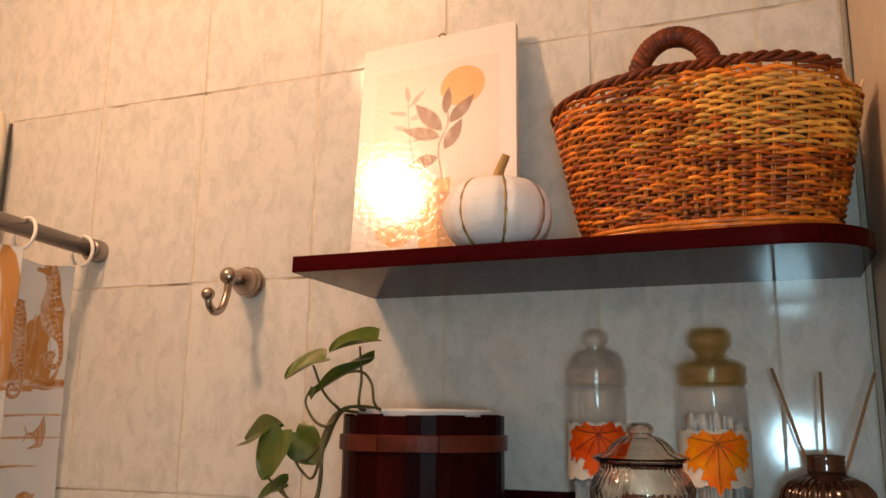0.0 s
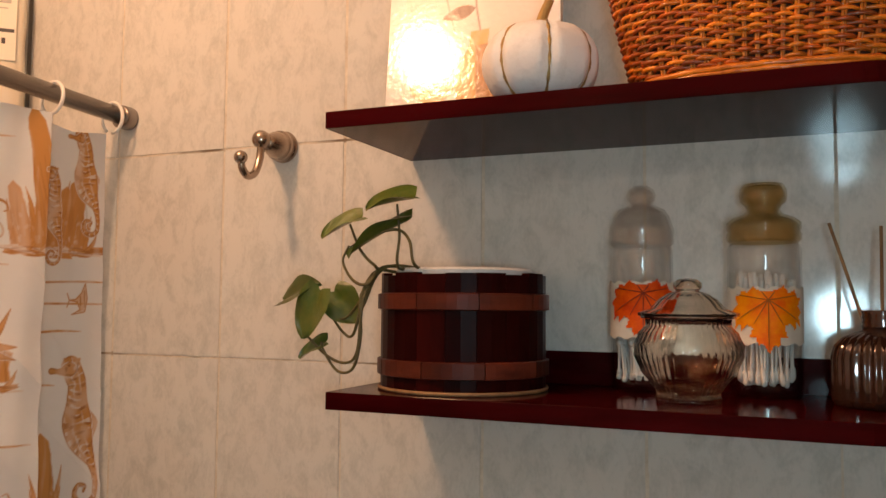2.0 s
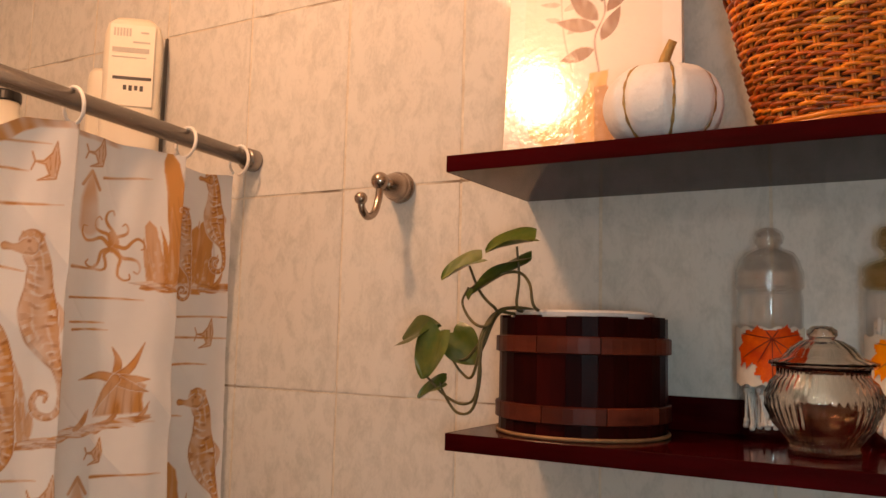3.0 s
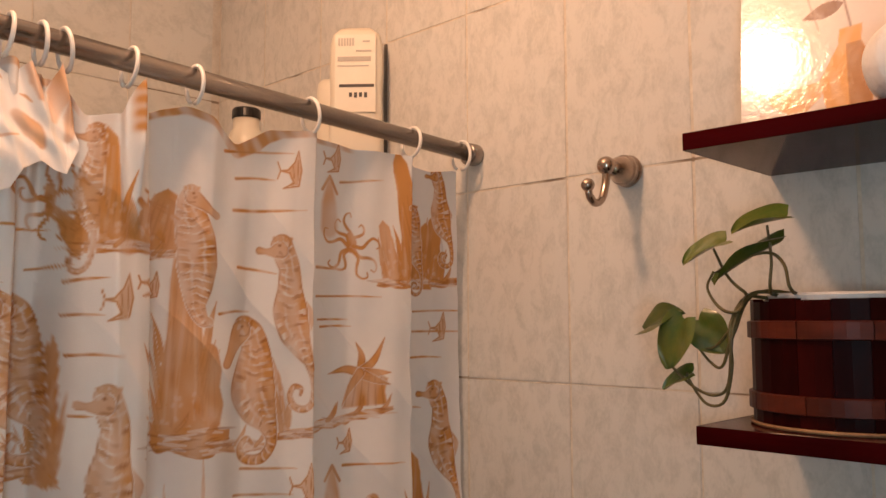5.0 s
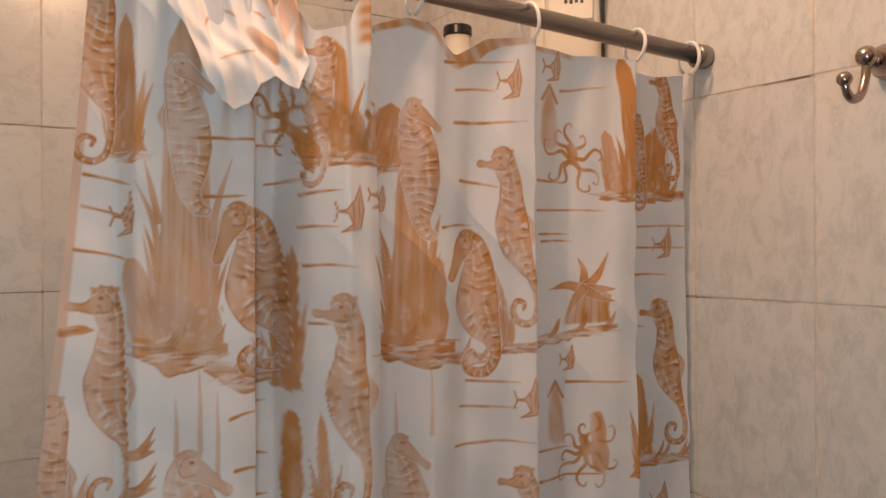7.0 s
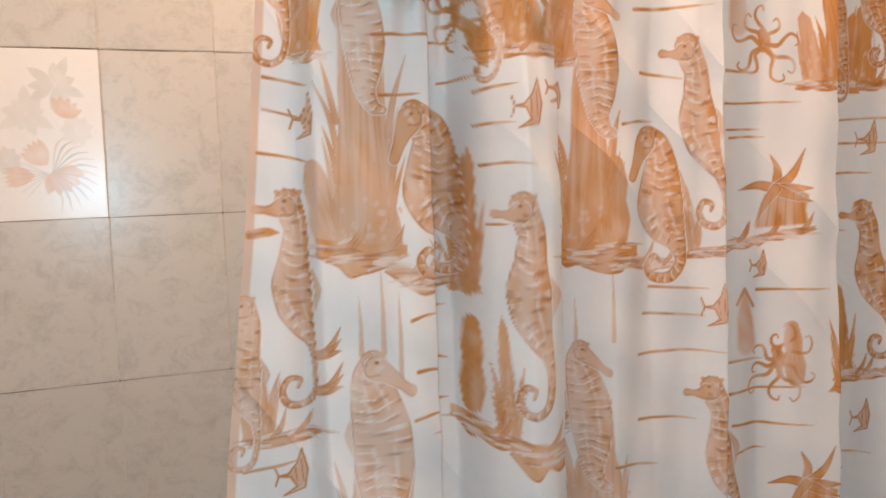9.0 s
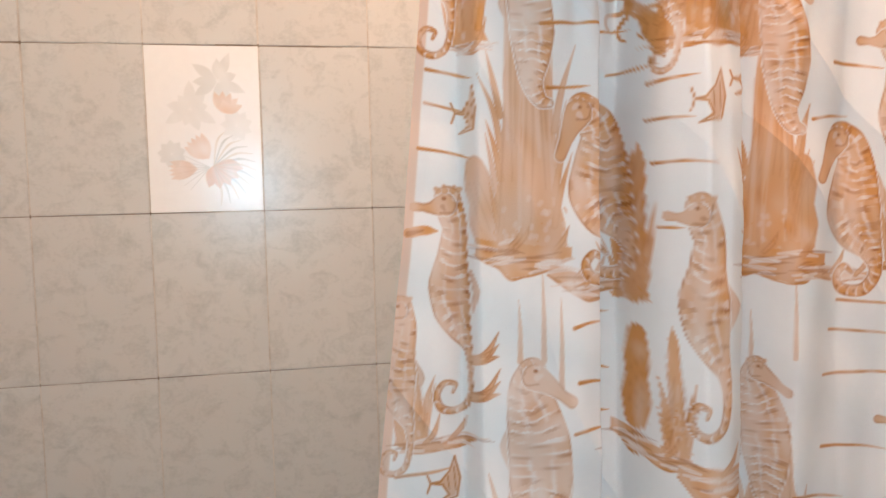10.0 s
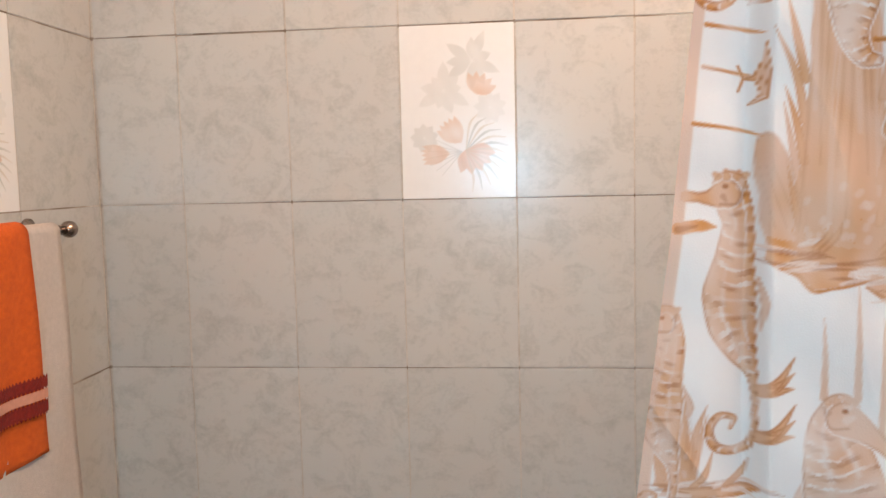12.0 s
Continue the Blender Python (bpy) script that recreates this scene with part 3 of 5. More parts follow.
def plant(y0, z0, y1, z1, w, tone=0.6, n=11):
    """A tuft of weed from its foot up to its tips: a brushed wash with streaks, split into pointed blades."""
    r = ink.rng
    h = z1 - z0
    sides = [[], []]
    for k in np.linspace(0, 0.90, 14):
        for j, sgn in enumerate((-1, 1)):
            half = w * 0.5 * (1.40 - 0.62 * min(1, k * 1.8) ** 0.5 - 0.34 * k ** 3) * (0.92 + 0.14 * r.rand())
            sides[j].append((y0 + (y1 - y0) * k + sgn * half, z0 + h * k))
    ink.wash(sides[0] + [(y1, z1)] + sides[1][::-1], tone * 0.90, 0, 0.0022, 0.16)
    for i in range(n // 2 + 2):
        a = (i + 0.5) / (n // 2 + 2) - 0.5 + 0.06 * (r.rand() - 0.5)
        k0, k1 = 0.02 + 0.3 * r.rand(), 0.5 + 0.5 * r.rand()
        line = smooth_line([(y0 + (y1 - y0) * k + a * w * (1.05 - 0.4 * k) + 0.003 * math.sin(5 * k + i), z0 + h * k) for k in np.linspace(k0, k1, 5)], 12)
        if i % 3 == 1:
            ink.stroke(line, [0.0004, 0.0018, 0.0003], tone * 0.80, 0, 0.0018, cover=0.14, grain=0.5)
        else:
            ink.stroke(line, [0.0004, 0.0014, 0.0003], 0.28 * tone, 1, 0.0022, grain=0.6)
    for i in range(int(w * 900)):
        # dabs of coral about the foot
        c = (y0 + (r.rand() - 0.5) * w * 1.3, z0 + 0.05 * r.rand() ** 1.5)
        ink.stroke([c, (c[0] + 0.004 * (r.rand() - 0.5), c[1] + 0.002)], [0.0009], tone * (0.70 + 0.4 * (i % 2)), 0, 0.0020, cover=0.22 * (1 - i % 2))
    for i in range(max(4, n // 2)):
        s2 = 1 if i % 2 else -1
        k0 = 0.02 + 0.10 * i * 8 / max(8, n)
        foot = (y0 + (y1 - y0) * k0 + s2 * w * 0.44, z0 + h * min(k0, 0.7))
        reach = min(0.07, h * 0.38) * (0.7 + 0.5 * r.rand())
        ink.stroke(smooth_line([foot, (foot[0] + s2 * reach * 0.10, foot[1] + reach * 0.5), (foot[0] + s2 * reach * (0.16 + 0.16 * r.rand()), foot[1] + reach)], 8), [0.0040, 0.0030, 0.0003], tone * (0.72 + 0.25 * r.rand()), 0, 0.0013, rim=0.22 * tone, grain=0.25)


def coral(y0, z0, y1, z1, w, tone=0.55):
    pts = smooth_line([(y0, z0), ((y0 + y1) / 2, (z0 + z1) / 2), (y1, z1)], 12)
    ink.stroke(pts, [w * 0.46, w * 0.58, w * 0.42, w * 0.50, w * 0.36], tone, 0, 0.003, rim=0.2, grain=0.35)
    for k in range(3):
        ink.stroke([(y0 + (k - 1) * w * 0.25, z0 + 0.1 * (z1 - z0)), (y1 + (k - 1) * w * 0.2, z1 - 0.2 * (z1 - z0))], [0.0006, 0.0012, 0.0004], 0.25 * tone, 1, 0.002, grain=0.8)


def rocks(y0, z0, y1, z1, tone=0.75, deep=0.020):
    """A bank of ground: a brushed wash with a ragged lower edge, pale and dark strokes running along it."""
    r = ink.rng
    n = max(5, int(abs(y1 - y0) / 0.010))
    t = np.linspace(0, 1, n)
    ys = y0 + (y1 - y0) * t
    zs = z0 + (z1 - z0) * t
    top = [(y, z + 0.003 * (r.rand() - 0.3)) for y, z in zip(ys, zs)]
    low = [(y + 0.004 * (r.rand() - 0.5), z - deep * (0.30 + 0.75 * math.sin(math.pi * min(1, 0.12 + 0.88 * k)) * (0.6 + 0.5 * r.rand()))) for y, z, k in zip(ys, zs, t)]
    ink.wash(top + low[::-1], tone * 0.86, 0, 0.0016, 0.35)
    ink.stroke(smooth_line(low, n * 4), [0.0012, 0.0020, 0.0008, 0.0022, 0.0010], tone * 0.95, 0, 0.0011, rim=0.5 * tone, grain=0.6)
    for i in range(n * 2):
        k = r.rand()
        y, z = y0 + (y1 - y0) * k, z0 + (z1 - z0) * k - deep * 0.75 * r.rand()
        ln, up = 0.008 + 0.016 * r.rand(), 0.006 * (r.rand() - 0.5)
        line = smooth_line([(y - ln, z - up), (y, z + 0.003 * (r.rand() - 0.3)), (y + ln, z + up)], 8)
        if i % 2:
            ink.stroke(line, [0.0003, 0.0013, 0.0003], tone * 0.50, 0, 0.0014, cover=0.55)
        else:
            ink.stroke(line, [0.0004, 0.0015, 0.0003], 0.55 * tone, 1, 0.0012, grain=0.5)
    for i in range(n // 3):
        k = 0.15 + 0.8 * r.rand()
        y, z = y0 + (y1 - y0) * k, z0 + (z1 - z0) * k
        ink.stroke(smooth_line([(y - 0.006, z - 0.004), (y + 0.004, z + 0.006), (y + 0.010, z + 0.018 + 0.008 * r.rand())], 8), [0.0028, 0.0030, 0.0004], tone * 0.85, 0, 0.0012, rim=0.3)


def dash(y0, z0, y1, z1, w=0.0017, tone=0.8):
    r = ink.rng
    mid = ((y0 + y1) / 2, (z0 + z1) / 2 + 0.003 * (r.rand() - 0.3))
    ink.stroke(smooth_line([(y0, z0), mid, (y1, z1)], 8), [w * (0.7 + 0.7 * r.rand()), w * (0.7 + 0.5 * r.rand()), w * 0.9, w * 0.2], tone * (0.75 + 0.3 * r.rand()), 0, grain=0.5)
    ink.stroke(smooth_line([(y0, z0 - 0.0006), mid], 6), [w * 0.6, w * 0.2], 0.5 * tone, 1, grain=0.6)


def fish(y, z, k=0.024, tone=0.7):
    ink.wash([(y - k * 0.2, z), (y + k * 0.3, z + k * 0.75), (y + k * 0.5, z + k * 1.2), (y + k * 0.75, z + k * 0.1), (y + k * 0.5, z - k * 0.8), (y - k * 0.4, z - k * 1.0), (y + k * 0.1, z - k * 0.6)], tone * 0.75, 0, 0.0015)
    for pts in ([(-0.9, 0.5), (-0.7, 0), (-0.2, 0.05), (0.25, 0.55), (0.5, 1.25)], [(-0.9, -0.5), (-0.7, 0), (-0.1, -0.1), (0.2, -0.7), (-0.5, -1.05)], [(0.5, 1.25), (0.72, 0.1), (0.55, -0.85), (-0.5, -1.05)], [(0.15, 0.3), (0.2, -0.4)], [(0.45, 0.7), (0.5, -0.5)]):
        ink.stroke([(y + a * k, z + b * k) for a, b in pts], [0.0010, 0.0014, 0.0008], tone, 0)
        ink.stroke([(y + a * k, z + b * k) for a, b in pts], [0.0005], 0.7 * tone, 1)


def octopus(y, z, k=0.034, tone=0.85):
    r = ink.rng
    ink.stroke(smooth_line([(y - 0.05 * k, z + 0.42 * k), (y + 0.04 * k, z + 0.12 * k), (y, z - 0.1 * k)], 8), [0.17 * k, 0.22 * k, 0.14 * k], tone * 0.8, 0, rim=0.3)
    for i in range(9):
        a = radians(15 + i * 40 + 26 * (r.rand() - 0.5))
        c, d = math.cos(a), math.sin(a)
        g = 0.85 + 0.5 * r.rand()
        q = lambda e, o: (y + k * g * (e * c - o * d), z + k * g * (e * d + o * c))
        b = (1 if r.rand() > 0.45 else -1) * (0.7 + 0.6 * r.rand())
        ink.stroke(smooth_line([q(0.10, 0), q(0.40, 0.14 * b), q(0.66, 0.0), q(0.88, -0.06 * b), q(1.06, 0.08 * b), q(1.08, 0.28 * b), q(0.94, 0.30 * b)], 18), [0.0028, 0.0021, 0.0014, 0.0008], tone * (0.75 + 0.3 * r.rand()), 0, 0.0014, rim=0.3, grain=0.5)


def starfish(y, z, k=0.055, tone=0.75):
    ink.wash([(y - 0.62 * k, z - 1.05 * k), (y - 0.30 * k, z - 0.2 * k), (y - 0.1 * k, z + 0.25 * k), (y + 0.3 * k, z + 0.15 * k), (y + 0.95 * k, z - 0.15 * k), (y + 0.85 * k, z - 0.55 * k), (y + 0.95 * k, z - 0.95 * k)], tone * 0.95, 0, 0.004, 0.6)
    for a, b, c, d in ((-0.15, 0.9, 0.05, 0.5), (0.85, 1.05, 0.5, 0.4), (-1.1, 0.0, -0.5, 0.12), (1.05, 0.0, 0.6, 0.0), (1.0, -0.35, 0.5, -0.2), (-0.6, -0.95, -0.3, -0.4)):
        ink.stroke(smooth_line([(y, z), (y + c * k, z + d * k), (y + a * k, z + b * k)], 8), [0.15 * k, 0.11 * k, 0.01 * k], tone, 0, rim=0.5, cover=0.6)
    for i in range(6):
        ink.stroke([(y + (-0.3 + 0.2 * i) * k, z - 0.1 * k), (y + (-0.5 + 0.26 * i) * k, z - 0.95 * k)], [0.0005, 0.0014], 0.35, 1, 0.0018)


def squid(y, z, k=0.035, tone=0.5):
    ink.stroke([(y, z + k * 0.8), (y, z - k * 0.1), (y + 0.002, z - k)], [0.15 * k, 0.36 * k, 0.42 * k], tone, 0, 0.006, grain=0.5)
    ink.stroke([(y - 0.35 * k, z + 0.45 * k), (y, z + k), (y + 0.4 * k, z + 0.35 * k)], [0.06 * k], tone * 1.3, 0, rim=0.4)


for a in ((-0.767, 1.478, -0.764, 1.815, 0.062, 0.66, 18), (-0.508, 1.458, -0.498, 1.735, 0.060, 0.80, 16), (-0.174, 1.645, -0.197, 1.738, 0.036, 0.75), (-0.117, 1.640, -0.172, 1.845, 0.052, 1.0), (-0.085, 1.645, -0.080, 1.76, 0.05, 0.95), (-0.145, 1.645, -0.152, 1.765, 0.040, 0.9), (-0.105, 1.645, -0.100, 1.745, 0.046, 0.95), (-0.664, 1.420, -0.655, 1.580, 0.034, 0.85), (-0.120, 1.255, -0.120, 1.392, 0.056, 1.0), (-0.829, 1.672, -0.826, 1.81, 0.036, 0.8), (-0.893, 1.286, -0.897, 1.40, 0.030, 0.70), (-0.605, 1.665, -0.600, 1.80, 0.055, 0.9), (-0.545, 1.668, -0.529, 1.752, 0.060, 0.85, 14), (-0.612, 1.266, -0.618, 1.40, 0.022, 0.75), (-0.36, 1.450, -0.372, 1.53, 0.012, 0.7), (-0.765, 1.16, -0.765, 1.30, 0.07, 0.45), (-0.5, 1.12, -0.5, 1.30, 0.07, 0.6)):
    plant(*a)
for a in ((-0.470, 1.470, -0.471, 1.553, 0.034, 0.7), (-0.806, 1.49, -0.822, 1.555, 0.034, 0.5), (-0.658, 1.300, -0.657, 1.385, 0.030, 0.8), (-0.660, 1.43, -0.662, 1.50, 0.028, 0.75), (-0.205, 1.275, -0.21, 1.34, 0.025, 0.6)):
    coral(*a)
for a in ((-0.822, 1.490, -0.722, 1.478, 0.76, 0.034), (-0.745, 1.464, -0.680, 1.436, 0.62, 0.022), (-0.545, 1.470, -0.440, 1.460, 0.84, 0.040), (-0.470, 1.450, -0.385, 1.437, 0.72, 0.016), (-0.372, 1.448, -0.177, 1.470, 0.80, 0.014), (-0.688, 1.292, -0.600, 1.266, 0.80, 0.024), (-0.612, 1.268, -0.530, 1.262, 0.75, 0.034), (-0.205, 1.650, -0.003, 1.660, 0.85, 0.014), (-0.142, 1.262, -0.015, 1.264, 0.85, 0.014), (-0.64, 1.674, -0.518, 1.676, 0.85, 0.010), (-0.905, 1.290, -0.823, 1.296, 0.70, 0.014), (-0.842, 1.672, -0.812, 1.668, 0.75, 0.008)):
    rocks(*a)
for y0, z0, y1, z1, kind, tone, fat in ((-0.370, 1.706, -0.364, 1.474, "standing", 0.76, 1.0), (-0.420, 1.600, -0.440, 1.412, "nodding", 0.86, 1.0), (-0.588, 1.530, -0.612, 1.292, "standing", 0.74, 1.0), (-0.852, 1.543, -0.880, 1.315, "standing", 0.76, 0.85), (-0.710, 1.626, -0.722, 1.440, "nodding", 0.86, 1.0), (-0.080, 1.832, -0.072, 1.676, "standing", 1.0, 1.2), (-0.076, 1.500, -0.072, 1.278, "standing", 0.95, 1.0), (-0.494, 1.762, -0.487, 1.588, "proud", 0.74, 1.0), (-0.341, 1.298, -0.335, 1.066, "standing", 0.76, 0.9), (-0.852, 1.850, -0.888, 1.660, "standing", 0.85, 0.9), (-0.900, 1.437, -0.938, 1.255, "standing", 0.70, 0.95), (-0.125, 1.772, -0.132, 1.630, "standing", 0.95, 0.9), (-0.610, 1.805, -0.650, 1.642, "standing", 0.78, 1.0), (-0.764, 1.776, -0.758, 1.612, "proud", 0.62, 0.9), (-0.757, 1.379, -0.757, 1.162, "proud", 0.56, 1.0), (-0.514, 1.354, -0.503, 1.172, "proud", 0.64, 1.0)):
    seahorse(y0, z0, y1, z1, kind, tone, fat)
for y, z, k in ((-0.358, 1.788, 0.022), (-0.285, 1.817, 0.018), (-0.067, 1.580, 0.020), (-0.832, 1.609, 0.019), (-0.581, 1.615, 0.021), (-0.548, 1.634, 0.014), (-0.256, 1.422, 0.015), (-0.333, 1.380, 0.022), (-0.076, 1.197, 0.02), (-0.861, 1.248, 0.02)):
    fish(y, z, k)
for y, z, k in ((-0.250, 1.697, 0.036), (-0.229, 1.295, 0.038), (-0.665, 1.722, 0.034)):
    octopus(y, z, k)
for y, z, k in ((-0.232, 1.518, 0.048), (-0.19, 1.134, 0.048)):
    starfish(y, z, k)
for y, z in ((-0.290, 1.758), (-0.277, 1.357)):
    squid(y, z)
for y, z in ((-0.824, 1.381), (-0.823, 1.345)):
    for d in (0.0, 0.012, 0.024):
        ink.stroke(smooth_line([(y - 0.006, z - 0.012), (y + 0.012, z - 0.004 - d * 0.2), (y + 0.026, z + 0.018 - d)], 8), [0.005, 0.004, 0.0004], 0.65, 0, rim=0.5)
DASHES = [(-0.455, 1.803, -0.354, 1.812), (-0.439, 1.771, -0.38, 1.775), (-0.441, 1.731, -0.332, 1.738), (-0.433, 1.66, -0.376, 1.653), (-0.458, 1.601, -0.415, 1.604), (-0.309, 1.626, -0.197, 1.626), (-0.305, 1.594, -0.252, 1.594), (-0.3, 1.584, -0.247, 1.584), (-0.271, 1.787, -0.197, 1.795), (-0.309, 1.666, -0.257, 1.665), (-0.139, 1.605, -0.002, 1.607), (-0.139, 1.575, -0.002, 1.574), (-0.14, 1.534, -0.061, 1.534), (-0.639, 1.557, -0.572, 1.556), (-0.646, 1.634, -0.591, 1.638), (-0.647, 1.599, -0.595, 1.599), (-0.691, 1.648, -0.632, 1.652), (-0.751, 1.688, -0.665, 1.691), (-0.745, 1.629, -0.703, 1.632), (-0.871, 1.65, -0.824, 1.64), (-0.874, 1.619, -0.824, 1.606), (-0.881, 1.576, -0.824, 1.564)]
LOW_DASHES = [(-0.433, 1.376, -0.347, 1.369), (-0.424, 1.408, -0.342, 1.402), (-0.441, 1.328, -0.32, 1.324), (-0.258, 1.39, -0.156, 1.389), (-0.633, 1.495, -0.606, 1.495), (-0.14, 1.457, -0.101, 1.457), (-0.306, 1.26, -0.193, 1.263), (-0.442, 1.249, -0.36, 1.241), (-0.3, 1.219, -0.18, 1.212), (-0.296, 1.181, -0.246, 1.182), (-0.476, 1.198, -0.415, 1.19), (-0.141, 1.157, -0.059, 1.144), (-0.913, 1.254, -0.847, 1.263), (-0.715, 1.346, -0.689, 1.345), (-0.309, 1.3, -0.25, 1.3), (-0.72, 1.40, -0.69, 1.405), (-0.72, 1.44, -0.70, 1.443), (-0.72, 1.296, -0.69, 1.30)]
for d in DASHES + LOW_DASHES:
    dash(*d)
for y, z0, z1 in ((-0.776, 1.43, 1.37), (-0.752, 1.455, 1.37), (-0.734, 1.43, 1.34), (-0.525, 1.40, 1.33), (-0.476, 1.435, 1.35)):
    ink.stroke([(y, z0), (y + 0.001, (z0 + z1) / 2), (y, z1)], [0.0003, 0.0022, 0.003], 0.45, 0)
dash(-0.892, 1.495, -0.864, 1.496, 0.005, 0.8)
dash(-0.050, 1.655, -0.008, 1.656, 0.005, 0.95)
# hem along the open edge and the top
edge = np.clip((0.010 - (Y - left[:, None])) / 0.002, 0, 1)
ink.ink[..., 0] = np.maximum(ink.ink[..., 0], 0.42 * edge)
deep = np.interp(Y, (-0.60, -0.545, -0.46, -0.43, -0.40, -0.37, -0.31), (0.010, 0.010, 0.012, 0.020, 0.024, 0.012, 0.008))
head = np.clip((Z - (drop - deep)) / 0.003, 0, 1) * np.interp(Y, (-0.86, -0.80, -0.79, -0.72, -0.70, -0.65, -0.64, -0.56, -0.545, -0.47, -0.455, -0.445, -0.375, -0.36, -0.25, -0.24), (0.5, 0.1, 0.75, 0.2, 0.75, 0.75, 0.05, 0.05, 0.85, 0.8, 0.1, 0.8, 0.85, 0.5, 0.45, 0.0)) * (0.85 + 0.35 * np.sin(Y * 210 + Z * 160) * np.sin(Y * 90))
strip = np.exp(-((Y + 0.590) / 0.0075) ** 4) * np.clip((Z - 1.790) / 0.006, 0, 1) * (0.72 + 0.25 * np.sin(Z * 420))
ink.ink[..., 0] = np.maximum(ink.ink[..., 0], np.clip(strip, 0, 1))
for y0, z0, y1, z1, k in ((-0.560, 1.72, -0.520, 1.68, 0.010), (-0.555, 1.735, -0.515, 1.715, 0.004), (-0.625, 1.74, -0.600, 1.69, 0.012), (-0.655, 1.71, -0.630, 1.665, 0.012)):
    ink.stroke(smooth_line([(y0, z0), ((y0 + y1) / 2 + 0.004, (z0 + z1) / 2), (y1, z1)], 8), [k * 0.4, k, k * 0.5], 0.75, 0, 0.003, rim=0.3, grain=0.5)
ink.ink[..., 0] = np.maximum(ink.ink[..., 0], np.clip(head, 0, 0.8))
curtain = tagged(sheet("shower_curtain", X, Y, Z, CURTAIN, inks=1.2 * ink.ink), "white shower curtain printed with orange seahorses, hanging half drawn", "shower curtain")

# the turned-over corner of the hem: one pale cloth in slanting pleats, gathered at the rings
a, b = np.meshgrid(np.linspace(0, 1, 170), np.linspace(0, 1, 110))
fy0 = -0.792 + 0.146 * a
peaks = np.interp(fy0, (-0.792, -0.775, -0.762, -0.745, -0.730, -0.718, -0.709, -0.689, -0.674, -0.657, -0.646), (1.850, 1.869, 1.850, 1.818, 1.864, 1.846, 1.841, 1.860, 1.830, 1.866, 1.800))
foot = np.interp(fy0, (-0.792, -0.775, -0.755, -0.742, -0.728, -0.712, -0.702, -0.685, -0.660, -0.646), (1.815, 1.790, 1.742, 1.722, 1.716, 1.722, 1.744, 1.752, 1.742, 1.770))
foot = foot + 0.0010 * np.sin(fy0 * 200)
fz = peaks + (foot - peaks) * b
fy = fy0 + 0.006 * np.sin(b * np.pi) * np.sin(a * 9 + 0.5)
run = fy - 0.27 * (1.865 - fz)
ridge = sum(k * np.exp(-np.abs((run - p) / 0.0085) ** 1.6) for p, k in ((-0.795, 0.9), (-0.775, 0.9), (-0.737, 1.0), (-0.716, 0.5), (-0.695, 1.0), (-0.664, 0.8)))
pouch = np.exp(-((fy + 0.735) / 0.024) ** 2 - ((fz - 1.757) / 0.030) ** 2)
fx = 0.022 + 0.027 * b + 0.011 * ridge * (1 - 0.3 * b) + 0.014 * pouch + 0.0013 * np.sin(fy * 190 + fz * 130 + 2 * np.sin(fz * 60))
fi = Print(fy, fz, 9)
for y0, z0, y1, z1, k in ((-0.733, 1.858, -0.738, 1.835, 0.006), (-0.692, 1.855, -0.682, 1.820, 0.008), (-0.660, 1.860, -0.668, 1.800, 0.010), (-0.650, 1.830, -0.655, 1.780, 0.008), (-0.705, 1.800, -0.682, 1.770, 0.010)):
    fi.stroke(smooth_line([(y0, z0), ((y0 + y1) / 2 + 0.003, (z0 + z1) / 2), (y1, z1)], 8), [k * 0.5, k, k * 0.4], 0.62, 0, 0.004, rim=0.25, grain=0.6)
for y0, z0, y1, z1 in ((-0.742, 1.764, -0.704, 1.778), (-0.735, 1.818, -0.722, 1.812), (-0.726, 1.842, -0.717, 1.836), (-0.700, 1.822, -0.690, 1.815), (-0.752, 1.800, -0.744, 1.812)):
    fi.stroke(smooth_line([(y0, z0), ((y0 + y1) / 2, (z0 + z1) / 2 + 0.002), (y1, z1)], 8), [0.0008, 0.0018, 0.0008], 0.75, 0)
sheet("turned_flap", fx, fy, fz, CURTAIN, curtain, "pale turned-over flap of the hem", fi.ink)

for i, y in enumerate(RING_Y):
    c = rod_at(y)
    t = [(0.020 * math.sin(q) + c.x, y + 0.003 * math.sin(i * 2.1) * math.cos(q), c.z - 0.007 + 0.023 * math.cos(q)) for q in np.linspace(-2.6, 3.1, 26)]
    ring = part("curtain_ring", tube(t, 0.0026, 8), WHITE_PLASTIC, smooth=True)
    tagged(ring, "small white plastic curtain ring on the rod", "curtain ring", "curtain rings")

